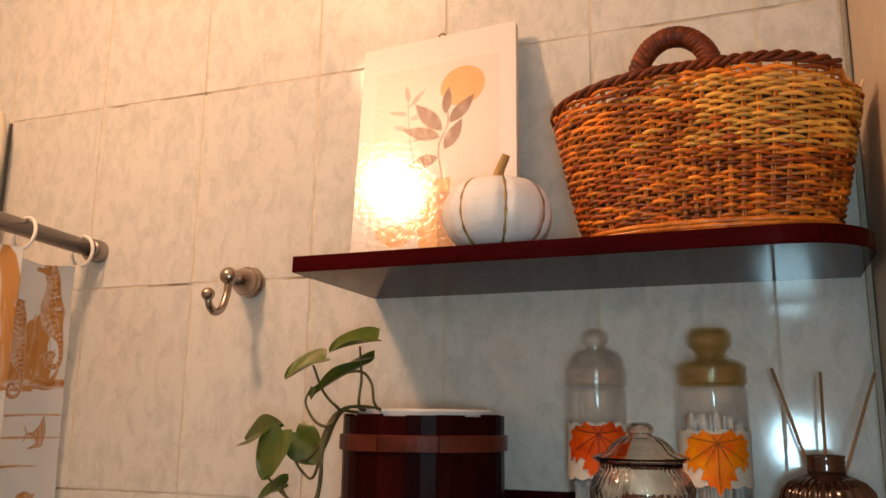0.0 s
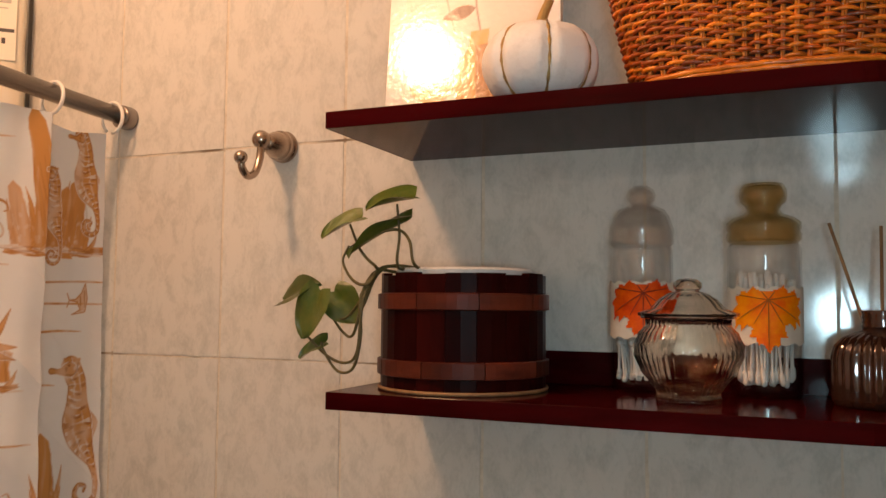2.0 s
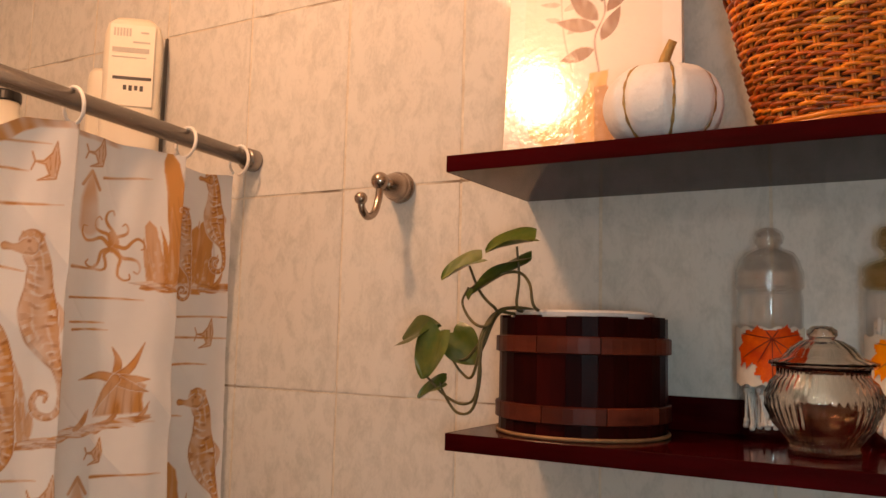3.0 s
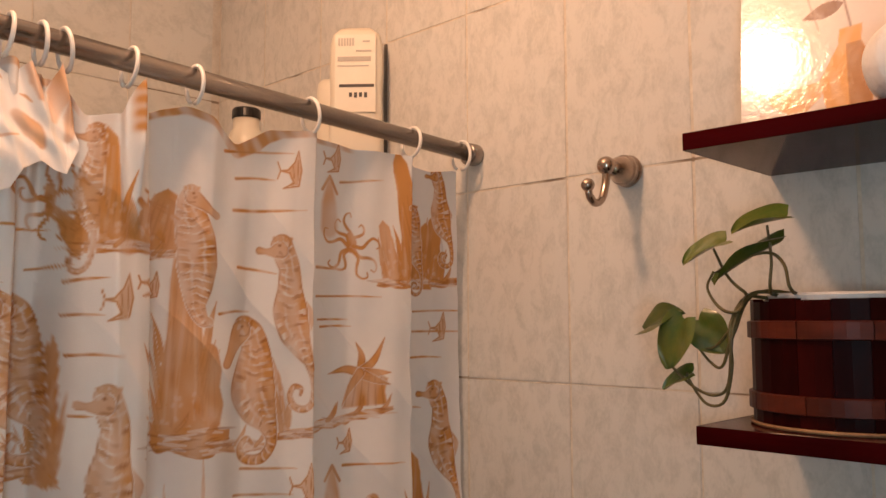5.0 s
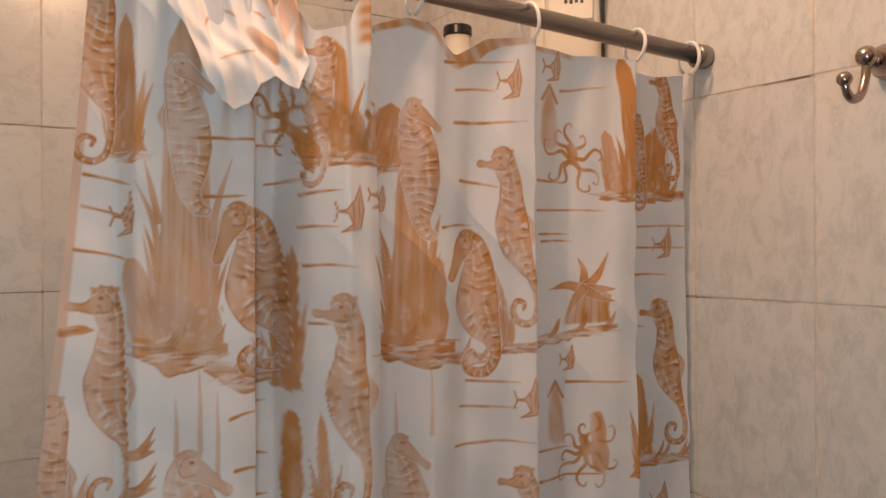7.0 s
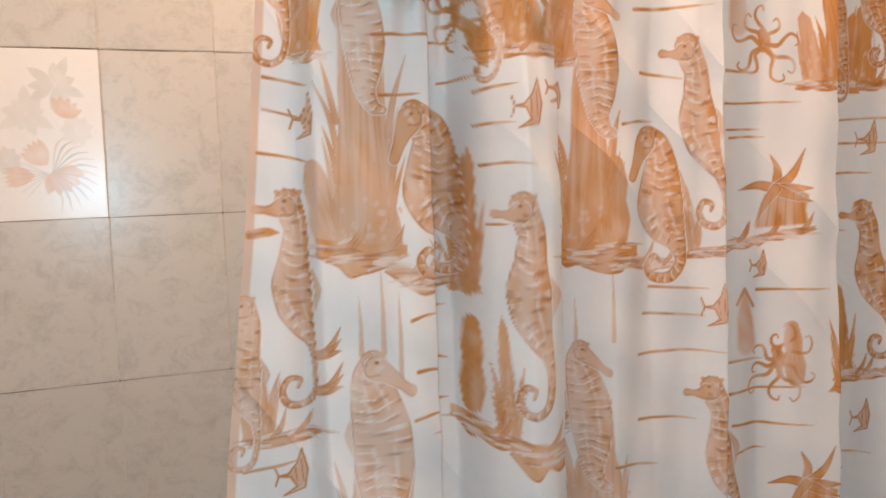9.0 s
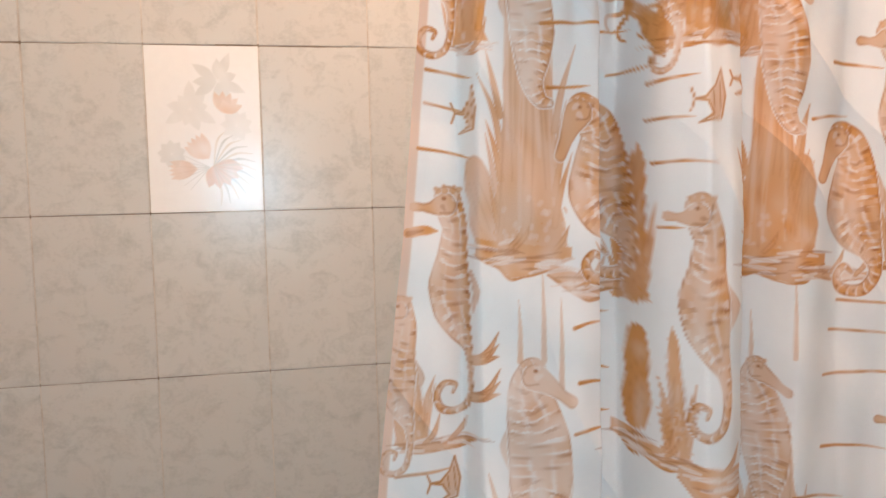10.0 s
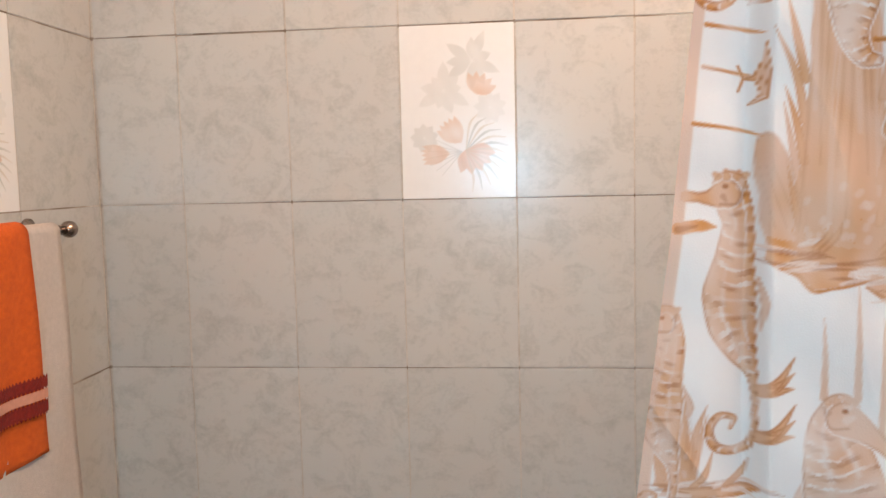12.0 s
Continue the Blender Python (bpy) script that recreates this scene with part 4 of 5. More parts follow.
# ---- shelves ----
def shelf(x0, z1, label):
    """A board with a rounded free corner, its back against the tiles."""
    ob = empty("wall_shelf", (x0, 0, z1), label, "shelf", "wall shelves")
    w, r, lip = 1.089 - x0, 0.085, 0.0016
    outline = lambda d: [(d, -0.0006), (d, -0.215 + d)] + [(w - r + (r - d) * math.sin(q), -0.215 + r - (r - d) * math.cos(q)) for q in np.linspace(0, math.pi / 2, 14)] + [(w - d, -0.0006)]
    out = outline(lip)
    bm = bmesh.new()
    lo = [bm.verts.new((x, y, -0.018)) for x, y in out]
    hi = [bm.verts.new((x, y, 0)) for x, y in out]
    bm.faces.new(lo)
    bm.faces.new(hi)
    for i in range(len(out)):
        j = (i + 1) % len(out)
        bm.faces.new((lo[i], lo[j], hi[j], hi[i]))
    band = bmesh.new()
    rows = [[band.verts.new((x, y, z)) for x, y in outline(d)] for d, z in ((lip - 0.0001, -0.0181), (0.0004, -0.0181), (0, -0.0174), (0, -0.0005), (0.0004, 0.0001), (lip - 0.0001, 0.0001))]
    for p, q in zip(rows, rows[1:] + rows[:1]):
        for i in range(len(out) - 1):
            band.faces.new((p[i], p[i + 1], q[i + 1], q[i]))
    for i in (0, len(out) - 1):
        band.faces.new([p[i] for p in rows])
    part("edge_band", band, WOOD, ob, "lacquered band along the edge")
    part("board", bm, WOOD, ob)
    return ob


shelf(0.500, 1.783, "upper dark red lacquered wooden wall shelf with rounded corner")
low = shelf(0.506, 1.487, "lower dark red lacquered wooden wall shelf holding jars")
part("back_rail", box(0.070, 0.580, -0.0130, -0.0006, 0.0002, 0.0385, 0.0012), WOOD, low, "dark red rail along the wall")
UP, LO = 1.783, 1.487

# ---- leaning picture ----
pic = empty("framed_print", (0.612, -0.088, UP), "leaning canvas print of a potted plant and orange sun", "picture")
PW, PH = 0.218, 0.330
gu, gv = np.meshgrid(np.linspace(-PW / 2, PW / 2, 170), np.linspace(0, PH, 250))
art = Print(gu, gv * 1.045, 12, 260)
art.wash([(-0.088, 0.0), (-0.088, 0.30), (0.088, 0.30), (0.088, 0.0)], 0.30, 2, 0.003, 0.05)
sun = [(0.037 + 0.031 * math.cos(q), 0.256 + 0.032 * math.sin(q)) for q in np.linspace(0, 2 * math.pi, 40)]
art.wash(sun, 0.95, 0, 0.0012, 0.05)


def blade(y, z, dy, dz, w, tone=1.0, ch=1):
    n = math.hypot(dy, dz)
    ox, oz = -dz / n * w, dy / n * w
    side = lambda s: [(y + dy * t + s * ox * math.sin(math.pi * t ** 0.8), z + dz * t + s * oz * math.sin(math.pi * t ** 0.8)) for t in np.linspace(0, 1, 10)]
    art.wash(side(1) + side(-1)[::-1], tone, ch, 0.001, 0.35)


for q in ((0.010, 0.190, -0.040, 0.050, 0.011), (0.008, 0.180, -0.055, 0.022, 0.010), (0.014, 0.215, 0.004, 0.045, 0.007), (0.020, 0.200, 0.034, 0.040, 0.010), (0.014, 0.160, 0.024, 0.045, 0.010), (0.006, 0.150, -0.045, -0.008, 0.010)):
    blade(*q)
for q in ((-0.038, 0.245, -0.006, 0.028, 0.004), (-0.038, 0.235, 0.024, 0.028, 0.004), (-0.038, 0.225, -0.030, 0.008, 0.004), (-0.036, 0.215, 0.028, 0.010, 0.005), (-0.038, 0.20, -0.022, 0.010, 0.004), (-0.03, 0.18, 0.022, 0.012, 0.005)):
    blade(*q, 0.5)
art.stroke(smooth_line([(0.012, 0.118), (0.006, 0.165), (0.018, 0.20), (0.014, 0.235)], 16), [0.0012], 0.7, 1)
art.stroke(smooth_line([(-0.02, 0.118), (-0.034, 0.18), (-0.04, 0.25)], 12), [0.0009], 0.5, 1)
art.wash([(0.0, 0.118), (0.024, 0.118), (0.022, 0.098), (0.036, 0.06), (0.028, 0.005), (-0.012, 0.005), (-0.022, 0.06), (-0.002, 0.098)], 0.9, 0, 0.001, 0.3)
art.wash([(0.006, 0.098), (0.022, 0.098), (0.036, 0.06), (0.028, 0.005), (0.008, 0.005)], 0.5, 1, 0.002, 0.3)
art.wash([(-0.078, 0.058), (-0.018, 0.060), (-0.020, 0.040), (-0.036, 0.026), (-0.056, 0.027), (-0.074, 0.042)], 0.75, 0, 0.002, 0.3)
ARTMAT = printed("canvas_print", (0.80, 0.76, 0.73), [(0.80, 0.38, 0.11), (0.20, 0.085, 0.06), (0.74, 0.53, 0.42)], 0.15, bump=0.38, bump_scale=120, coat=0.6, order=(2, 0, 1))
face = sheet("print", gu, gu * 0 - 0.0142, gv, ARTMAT, pic, "peach print with leaves, vase and sun", art.ink)
part("canvas", box(-PW / 2, PW / 2, -0.014, 0.0, 0, PH, 0.002), CANVAS, pic, "white wrapped canvas edge")
hang = [(0.006 * math.sin(q), 0.0, PH + 0.006 + 0.010 * math.cos(q)) for q in np.linspace(0, 2 * math.pi, 18, endpoint=False)]
part("hanger", tube(hang, 0.0014, 6, True), GOLD, pic, "small brass hanging loop")
pic.matrix_world = pose(0.6155, -0.078, UP + 0.006, -10.8, -3.0, 0)

# ---- pumpkin ----
pumpkin = empty("pumpkin_ornament", (0.718, -0.150, UP), "white painted ornamental pumpkin with gold grooves", "pumpkin")
LOBES = 7


def pumpkin_r(a, t):
    """Radius and height at angle a and t from 0 (foot) to 1 (crown)."""
    q = math.pi * t
    groove = 1 - 0.085 * (abs(math.cos(LOBES * a / 2 + 0.55)) ** 14) * math.sin(q) ** 0.5 + 0.018 * math.cos(LOBES * a + 1.1)
    r = 0.061 * (math.sin(q) ** 0.72) * groove
    z = 0.045 - 0.045 * math.cos(q) * (0.98 if t < 0.5 else 0.94) - 0.010 * max(0, t - 0.8) / 0.2
    return r, z


vs, fs = [], []
NA, NT = 120, 32
for j in range(NT + 1):
    for i in range(NA):
        a = 2 * math.pi * i / NA
        r, z = pumpkin_r(a, 0.03 + 0.94 * j / NT)
        vs.append((r * math.cos(a), r * math.sin(a), z))
for j in range(NT):
    for i in range(NA):
        k = (i + 1) % NA
        fs.append((j * NA + i, j * NA + k, (j + 1) * NA + k, (j + 1) * NA + i))
fs += [tuple(range(NA - 1, -1, -1)), tuple(range(NT * NA, NT * NA + NA))]
part("body", (vs, fs), PUMPKIN, pumpkin, smooth=True)
for i in range(LOBES):
    a = (2 * math.pi * i - 1.1) / LOBES
    pts = []
    for t in np.linspace(0.10, 0.93, 22):
        r, z = pumpkin_r(a, t)
        pts.append(((r - 0.0006) * math.cos(a), (r - 0.0006) * math.sin(a), z))
    part("gold_groove", tube(pts, [0.0012] + [0.0019 + 0.0006 * math.sin(k * 1.9 + i) for k in range(20)] + [0.0012], 6), GOLD, pumpkin, smooth=True)
st = smooth_line([(-0.001, 0, 0.074), (0.0, 0, 0.084), (0.003, 0.0, 0.097), (0.012, -0.003, 0.113)], 14)
part("stalk", tube(st, [0.012] + list(np.linspace(0.0070, 0.0046, 14)), 9), STEM, pumpkin, "curved gold-brown pumpkin stalk", smooth=True)

pumpkin.rotation_euler = (0, 0, radians(-4))

# ---- wicker basket ----
BX, BY = 0.936, -0.108
basket = empty("wicker_basket", (BX, BY, UP), "old orange-brown wicker basket with a frayed rim", "basket")
NS, NR, TALL = 50, 40, 0.158


def basket_r(a, h):
    k = (h / TALL) ** 0.85
    rx, ry = 0.120 + 0.036 * k, 0.078 + 0.020 * k
    p = 2.5
    c, s2 = math.cos(a), math.sin(a)
    r = (abs(c / rx) ** p + abs(s2 / ry) ** p) ** (-1 / p)
    return r


def rise(a):
    """The long side stands a little higher than the ends."""
    return 0.980 + 0.062 * max(0.0, -math.sin(a)) ** 1.5 + 0.02 * math.cos(a)


def bpt(a, h, out=0.0):
    r = basket_r(a, h) + out
    return (r * math.cos(a), r * math.sin(a), h * rise(a))


def rim_height(a):
    """The right end has lost its border and stands lower."""
    d = math.degrees(math.atan2(math.sin(a), math.cos(a)))
    return TALL - 0.012 * (1 if -24 < d < 60 else 0)


rngb = random.Random(4)
weave = {"dark": [], "pale": [], "mid": []}
for j in range(NR):
    h = 0.004 + (TALL - 0.008) * j / (NR - 1)
    for k in range(NS):
        a0 = 2 * math.pi * k / NS
        if (k + j) % 2:
            continue
        # each weaver passes out over one stake and dives behind the next
        pts = []
        wob = rngb.uniform(-0.0011, 0.0011)
        for q in np.linspace(-1.0, 1.0, 9):
            a = a0 + q * 2 * math.pi / NS
            hh = min(h + wob + 0.0009 * math.sin(3 * a + j * 0.7) + 0.0012 * math.sin(2 * a + 0.4), rim_height(a) - 0.002)
            pts.append(bpt(a, hh, 0.0033 * math.cos(q * math.pi / 1.15)))
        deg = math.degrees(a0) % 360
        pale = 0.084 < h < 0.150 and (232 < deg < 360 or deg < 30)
        # tones vary at random; extra russet low down puts shade into the colour
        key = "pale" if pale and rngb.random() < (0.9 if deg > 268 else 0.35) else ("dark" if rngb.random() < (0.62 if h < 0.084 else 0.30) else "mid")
        weave[key].append(tube(pts, 0.00222 * rngb.uniform(0.82, 1.12), 6))
tagged(part("dark_weave", joined(weave["dark"]), SHADE_WICKER, basket, "russet woven strands, denser in the shaded lower half", smooth=True), kind="stuff")
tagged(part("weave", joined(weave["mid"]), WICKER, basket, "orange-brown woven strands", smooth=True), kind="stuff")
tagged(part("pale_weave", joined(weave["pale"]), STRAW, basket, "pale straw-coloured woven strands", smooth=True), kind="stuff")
for k in range(NS):
    a = 2 * math.pi * k / NS
    pair = []
    for d in (-0.011, 0.011):
        top = rim_height(a) + rngb.uniform(-0.003, 0.006)
        pair.append(tube([bpt(a + d, h, 0.0012 * math.sin(h * 300 + k)) for h in np.linspace(0.0, top, 12)], 0.0015, 6))
    part("stake", joined(pair), WICKER, basket, smooth=True)
# plain sheet behind the strands; its near-black brown paints the shade inside
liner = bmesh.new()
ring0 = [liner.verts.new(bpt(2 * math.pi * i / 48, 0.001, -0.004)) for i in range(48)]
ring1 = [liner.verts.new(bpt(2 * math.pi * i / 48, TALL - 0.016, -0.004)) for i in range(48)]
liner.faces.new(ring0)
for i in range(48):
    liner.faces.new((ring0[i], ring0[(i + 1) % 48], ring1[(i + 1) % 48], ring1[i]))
part("inner_weave", liner, INNER_SHADE, basket, "dark liner coloured as the shaded inside")
for q in range(3):
    pts = []
    for i in range(260):
        a = radians(62) + radians(272) * i / 259
        ph = i * 0.36 + q * 2.094
        r = basket_r(a, TALL) + 0.0034 * math.cos(ph) + 0.0012 * math.sin(i * 0.11)
        pts.append((r * math.cos(a), r * math.sin(a), (TALL + 0.003) * rise(a) + 0.0034 * math.sin(ph) + 0.0015 * math.sin(i * 0.083 + 1)))
    part("rim_braid", tube(pts, 0.0027, 7), DARK_WICKER, basket, "dark braided rim, broken off at one end", smooth=True)
for i in range(3):
    foot = [bpt(2 * math.pi * k / 90, 0.004 + 0.004 * i, 0.003 + 0.0008 * math.sin(k * 1.3 + i)) for k in range(90)]
    part("foot_border", tube(foot, 0.0032, 6, True), WICKER, basket, smooth=True)
for q in range(4):
    pts = []
    for i in range(110):
        t = i / 109
        w = math.pi * t
        cx, cz = -0.019 - 0.038 * math.cos(w), TALL - 0.012 + 0.059 * math.sin(w) ** 0.8
        ph = i * 0.42 + q * math.pi / 2
        nx, nz = -math.cos(w), math.sin(w)
        pts.append((cx + 0.0062 * math.cos(ph) * nx, -0.086 + 0.0062 * math.sin(ph), cz + 0.0062 * math.cos(ph) * nz))
    part("handle_strand", tube(pts, 0.0050, 7), DARK_WICKER, basket, "dark braided arched handle strand", smooth=True)
for i in range(9):
    a = radians(-20 + 9 * i)
    b0 = Vector(bpt(a, TALL - 0.012, 0.001))
    part("frayed_end", tube([b0, b0 + Vector((0.004 * math.sin(i * 2), 0.003 * math.cos(i * 3), 0.006 + 0.004 * (i % 3)))], [0.0014, 0.0008], 5), STRAW, basket)

# ---- planted bucket ----
KX, KY, KR, KH = 0.617, -0.107, 0.0915, 0.124
bucket = empty("wooden_planter", (KX, KY, LO), "dark stave-built wooden planter with reddish hoops", "planter")
for i in range(18):
    a0, a1 = 2 * math.pi * i / 18 + 0.0025, 2 * math.pi * (i + 1) / 18 - 0.0025
    bm = bmesh.new()
    cr = []
    for h in (0.0, KH + 0.0015 * math.sin(i * 2.7)):
        for r in (KR, KR - 0.010):
            for a in (a0, (a0 + a1) / 2, a1):
                cr.append(bm.verts.new((r * math.cos(a), r * math.sin(a), h)))
    for q in ((0, 1, 7, 6), (1, 2, 8, 7), (3, 4, 10, 9), (4, 5, 11, 10), (0, 3, 9, 6), (2, 5, 11, 8), (0, 1, 4, 3), (1, 2, 5, 4), (6, 7, 10, 9), (7, 8, 11, 10)):
        bm.faces.new([cr[k] for k in q])
    part("stave", bm, STAVE, bucket)
for z0 in (0.016, 0.086):
    for i in range(9):
        a0, a1 = 2 * math.pi * i / 9 + 0.3 + z0 * 9, 2 * math.pi * (i + 1) / 9 + 0.288 + z0 * 9
        n = 6
        bm = bmesh.new()
        ring = [[bm.verts.new((r * math.cos(a0 + (a1 - a0) * k / n), r * math.sin(a0 + (a1 - a0) * k / n), z)) for k in range(n + 1)] for r, z in ((KR + 0.0004, z0), (KR + 0.0036, z0 + 0.001), (KR + 0.0036, z0 + 0.017), (KR + 0.0004, z0 + 0.018))]
        for p, q in ((0, 1), (1, 2), (2, 3), (3, 0)):
            for k in range(n):
                bm.faces.new((ring[p][k], ring[p][k + 1], ring[q][k + 1], ring[q][k]))
        bm.faces.new([ring[p][0] for p in range(4)])
        bm.faces.new([ring[p][n] for p in range(4)])
        part("hoop_strip", bm, HOOP, bucket)
part("rope_foot", tube([((KR + 0.001) * math.cos(q), (KR + 0.001) * math.sin(q), 0.0022) for q in np.linspace(0, 2 * math.pi, 60, endpoint=False)], 0.0021, 6, True), REED, bucket, "thin cord round the foot", smooth=True)
pot = part("white_pot", lathe([(0.060, 0.008), (0.070, 0.09), (0.078, 0.1285), (0.074, 0.131), (0.072, 0.128), (0.066, 0.112)], 48), POT, smooth=False)
pot.location = (KX, KY, LO)
tagged(pot, "white flower pot set inside the wooden planter", "flower pot")
part("soil", lathe([(0.066, 0.113), (0.04, 0.118), (0.0, 0.120)], 32), SOIL, pot)

# ---- pothos ----
plant_ob = empty("pothos_plant", (KX, KY, LO + 0.118), "trailing green pothos plant growing from the planter", "plant")
base = Vector((KX, KY, LO + 0.118))


def heart(size, cup=0.3, fold_up=0.25):
    """A heart-shaped leaf blade along +y, its stalk at the origin."""
    vs, fs = [], []
    nl, nw = 14, 8
    for j in range(nl + 1):
        t = j / nl
        w = 0.54 * (math.sin(math.pi * min(1, t * 0.86 + 0.14)) ** 0.75) * (1 - 0.15 * t)
        w = max(w, 0.01) if j < nl else 0.002
        for i in range(nw + 1):
            q = 2 * i / nw - 1
            y = t - 0.13 * abs(q) ** 0.7 * (1 - t) ** 2
            vs.append((q * w * size, y * size, (fold_up * abs(q) * w - cup * t * t * 0.5 - 0.05 * math.sin(q * 5 + t * 6) * abs(q)) * size))
    for j in range(nl):
        for i in range(nw):
            k = j * (nw + 1) + i
            fs.append((k, k + 1, k + nw + 2, k + nw + 1))
    return vs, fs


def leaf_between(foot, tip, facing, wide, cup, fold_up):
    """A leaf blade laid from its foot to its tip, turned to face a direction."""
    foot, tip = Vector(foot), Vector(foot).lerp(Vector(tip), 0.90)
    along = (tip - foot).normalized()
    up = Vector(facing)
    up = (up - along * up.dot(along)).normalized()
    across = along.cross(up)
    rot = Matrix((across, along, up)).transposed().to_4x4()
    leaf = part("leaf", heart((tip - foot).length, cup, fold_up), LEAF, plant_ob, smooth=True)
    leaf.matrix_local = Matrix.Translation(foot - base) @ rot @ Matrix.Diagonal((wide * 0.92, 1, 1, 1))


for foot, tip, facing, wide, cup, up in (
        ((0.588, -0.180, 1.690), (0.538, -0.206, 1.681), (0.05, -0.45, 0.9), 1.0, 0.15, 0.45), ((0.526, -0.180, 1.671), (0.484, -0.206, 1.653), (-0.15, -0.60, 0.8), 0.95, 0.25, 0.35),
        ((0.582, -0.180, 1.667), (0.512, -0.206, 1.632), (-0.40, -0.30, 0.85), 0.62, 0.20, 0.3), ((0.434, -0.186, 1.581), (0.486, -0.200, 1.608), (-0.35, -0.62, 0.7), 0.85, 0.35, 0.3),
        ((0.488, -0.200, 1.593), (0.463, -0.202, 1.535), (-0.05, -1.0, 0.25), 0.84, 0.15, 0.22), ((0.497, -0.186, 1.592), (0.531, -0.190, 1.555), (0.12, -1.0, 0.30), 1.0, 0.20, 0.25),
        ((0.488, -0.186, 1.537), (0.449, -0.190, 1.520), (-0.25, -0.65, 0.6), 0.75, 0.25, 0.3)):
    leaf_between(foot, tip, facing, wide, cup, up)
LIP = Vector((KX - 0.062, -0.168, LO + 0.133))
for line in (((0.575, 1.622), (0.577, 1.650), (0.574, 1.684)), ((0.596, 1.622), (0.590, 1.645), (0.574, 1.657), (0.546, 1.651), (0.520, 1.639)), ((0.551, 1.620), (0.535, 1.636), (0.519, 1.664)),
             ((0.545, 1.600), (0.525, 1.604), (0.510, 1.624), (0.518, 1.641)), ((0.540, 1.586), (0.516, 1.564), (0.498, 1.566), (0.488, 1.578)), ((0.540, 1.578), (0.526, 1.546), (0.511, 1.549), (0.497, 1.566)),
             ((0.538, 1.590), (0.537, 1.545), (0.527, 1.511), (0.505, 1.507), (0.490, 1.528), (0.487, 1.538)), ((0.541, 1.588), (0.533, 1.530), (0.515, 1.516), (0.492, 1.524), (0.470, 1.545)), ((0.487, 1.590), (0.477, 1.597), (0.468, 1.584))):
    low = line[0][1] < 1.61
    pts = [Vector((x, -0.194 + 0.004 * math.sin(90 * x), z)) for x, z in line]
    if line[0][0] > 0.5:
        pts = ([base, LIP] if low else [base, Vector((line[0][0], -0.165, LO + 0.128))]) + pts
    run = smooth_line(pts, 34)
    part("stalk", tube([q - np.array(base) for q in run], list(np.linspace(0.0021, 0.0013, len(run))), 6), STALK, plant_ob, smooth=True)


# ---- glass jars with leaf labels ----
def maple(n=14):
    """Outline of a maple leaf about 1 high and 1 wide, stalk down."""
    half = [(0.0, 0.60), (0.07, 0.47), (0.15, 0.49), (0.17, 0.36), (0.27, 0.34), (0.22, 0.18), (0.31, 0.14), (0.40, 0.24), (0.43, 0.12), (0.53, 0.20), (0.50, 0.04), (0.56, -0.04), (0.47, -0.12), (0.52, -0.24), (0.43, -0.28), (0.40, -0.37), (0.30, -0.33), (0.22, -0.44), (0.13, -0.37), (0.05, -0.36)]
    return half + [(-x * 0.96, y + 0.03 * math.sin(9 * y)) for x, y in half[:0:-1]]


def inside(poly, x, y):
    ok = False
    for (ax, ay), (bx, by) in zip(poly, poly[1:] + poly[:1]):
        if (ay > y) != (by > y) and x < (bx - ax) * (y - ay) / (by - ay) + ax:
            ok = not ok
    return ok


def wrap(r, facing, x, z, out=0.0):
    a = facing + x / r
    return ((r + out) * math.cos(a), (r + out) * math.sin(a), z)


def hollow(profile, wall, n=64, **flutes):
    """A turned vessel or lid with an outer and an inner skin."""
    foot = profile[0][0] < 1e-6
    inner = [(max(q - wall, 0.0), z + (wall if foot and z < 0.006 else 0) - (wall if not foot else 0) * (z > profile[0][1] + 0.001)) for q, z in profile]
    ring = profile + inner[::-1] if foot else profile[::-1] + inner
    bm = lathe(ring, n, **flutes)
    flat = [f for f in bm.faces if len(f.verts) > 8]
    bmesh.ops.delete(bm, geom=flat, context="FACES_ONLY")
    return bm


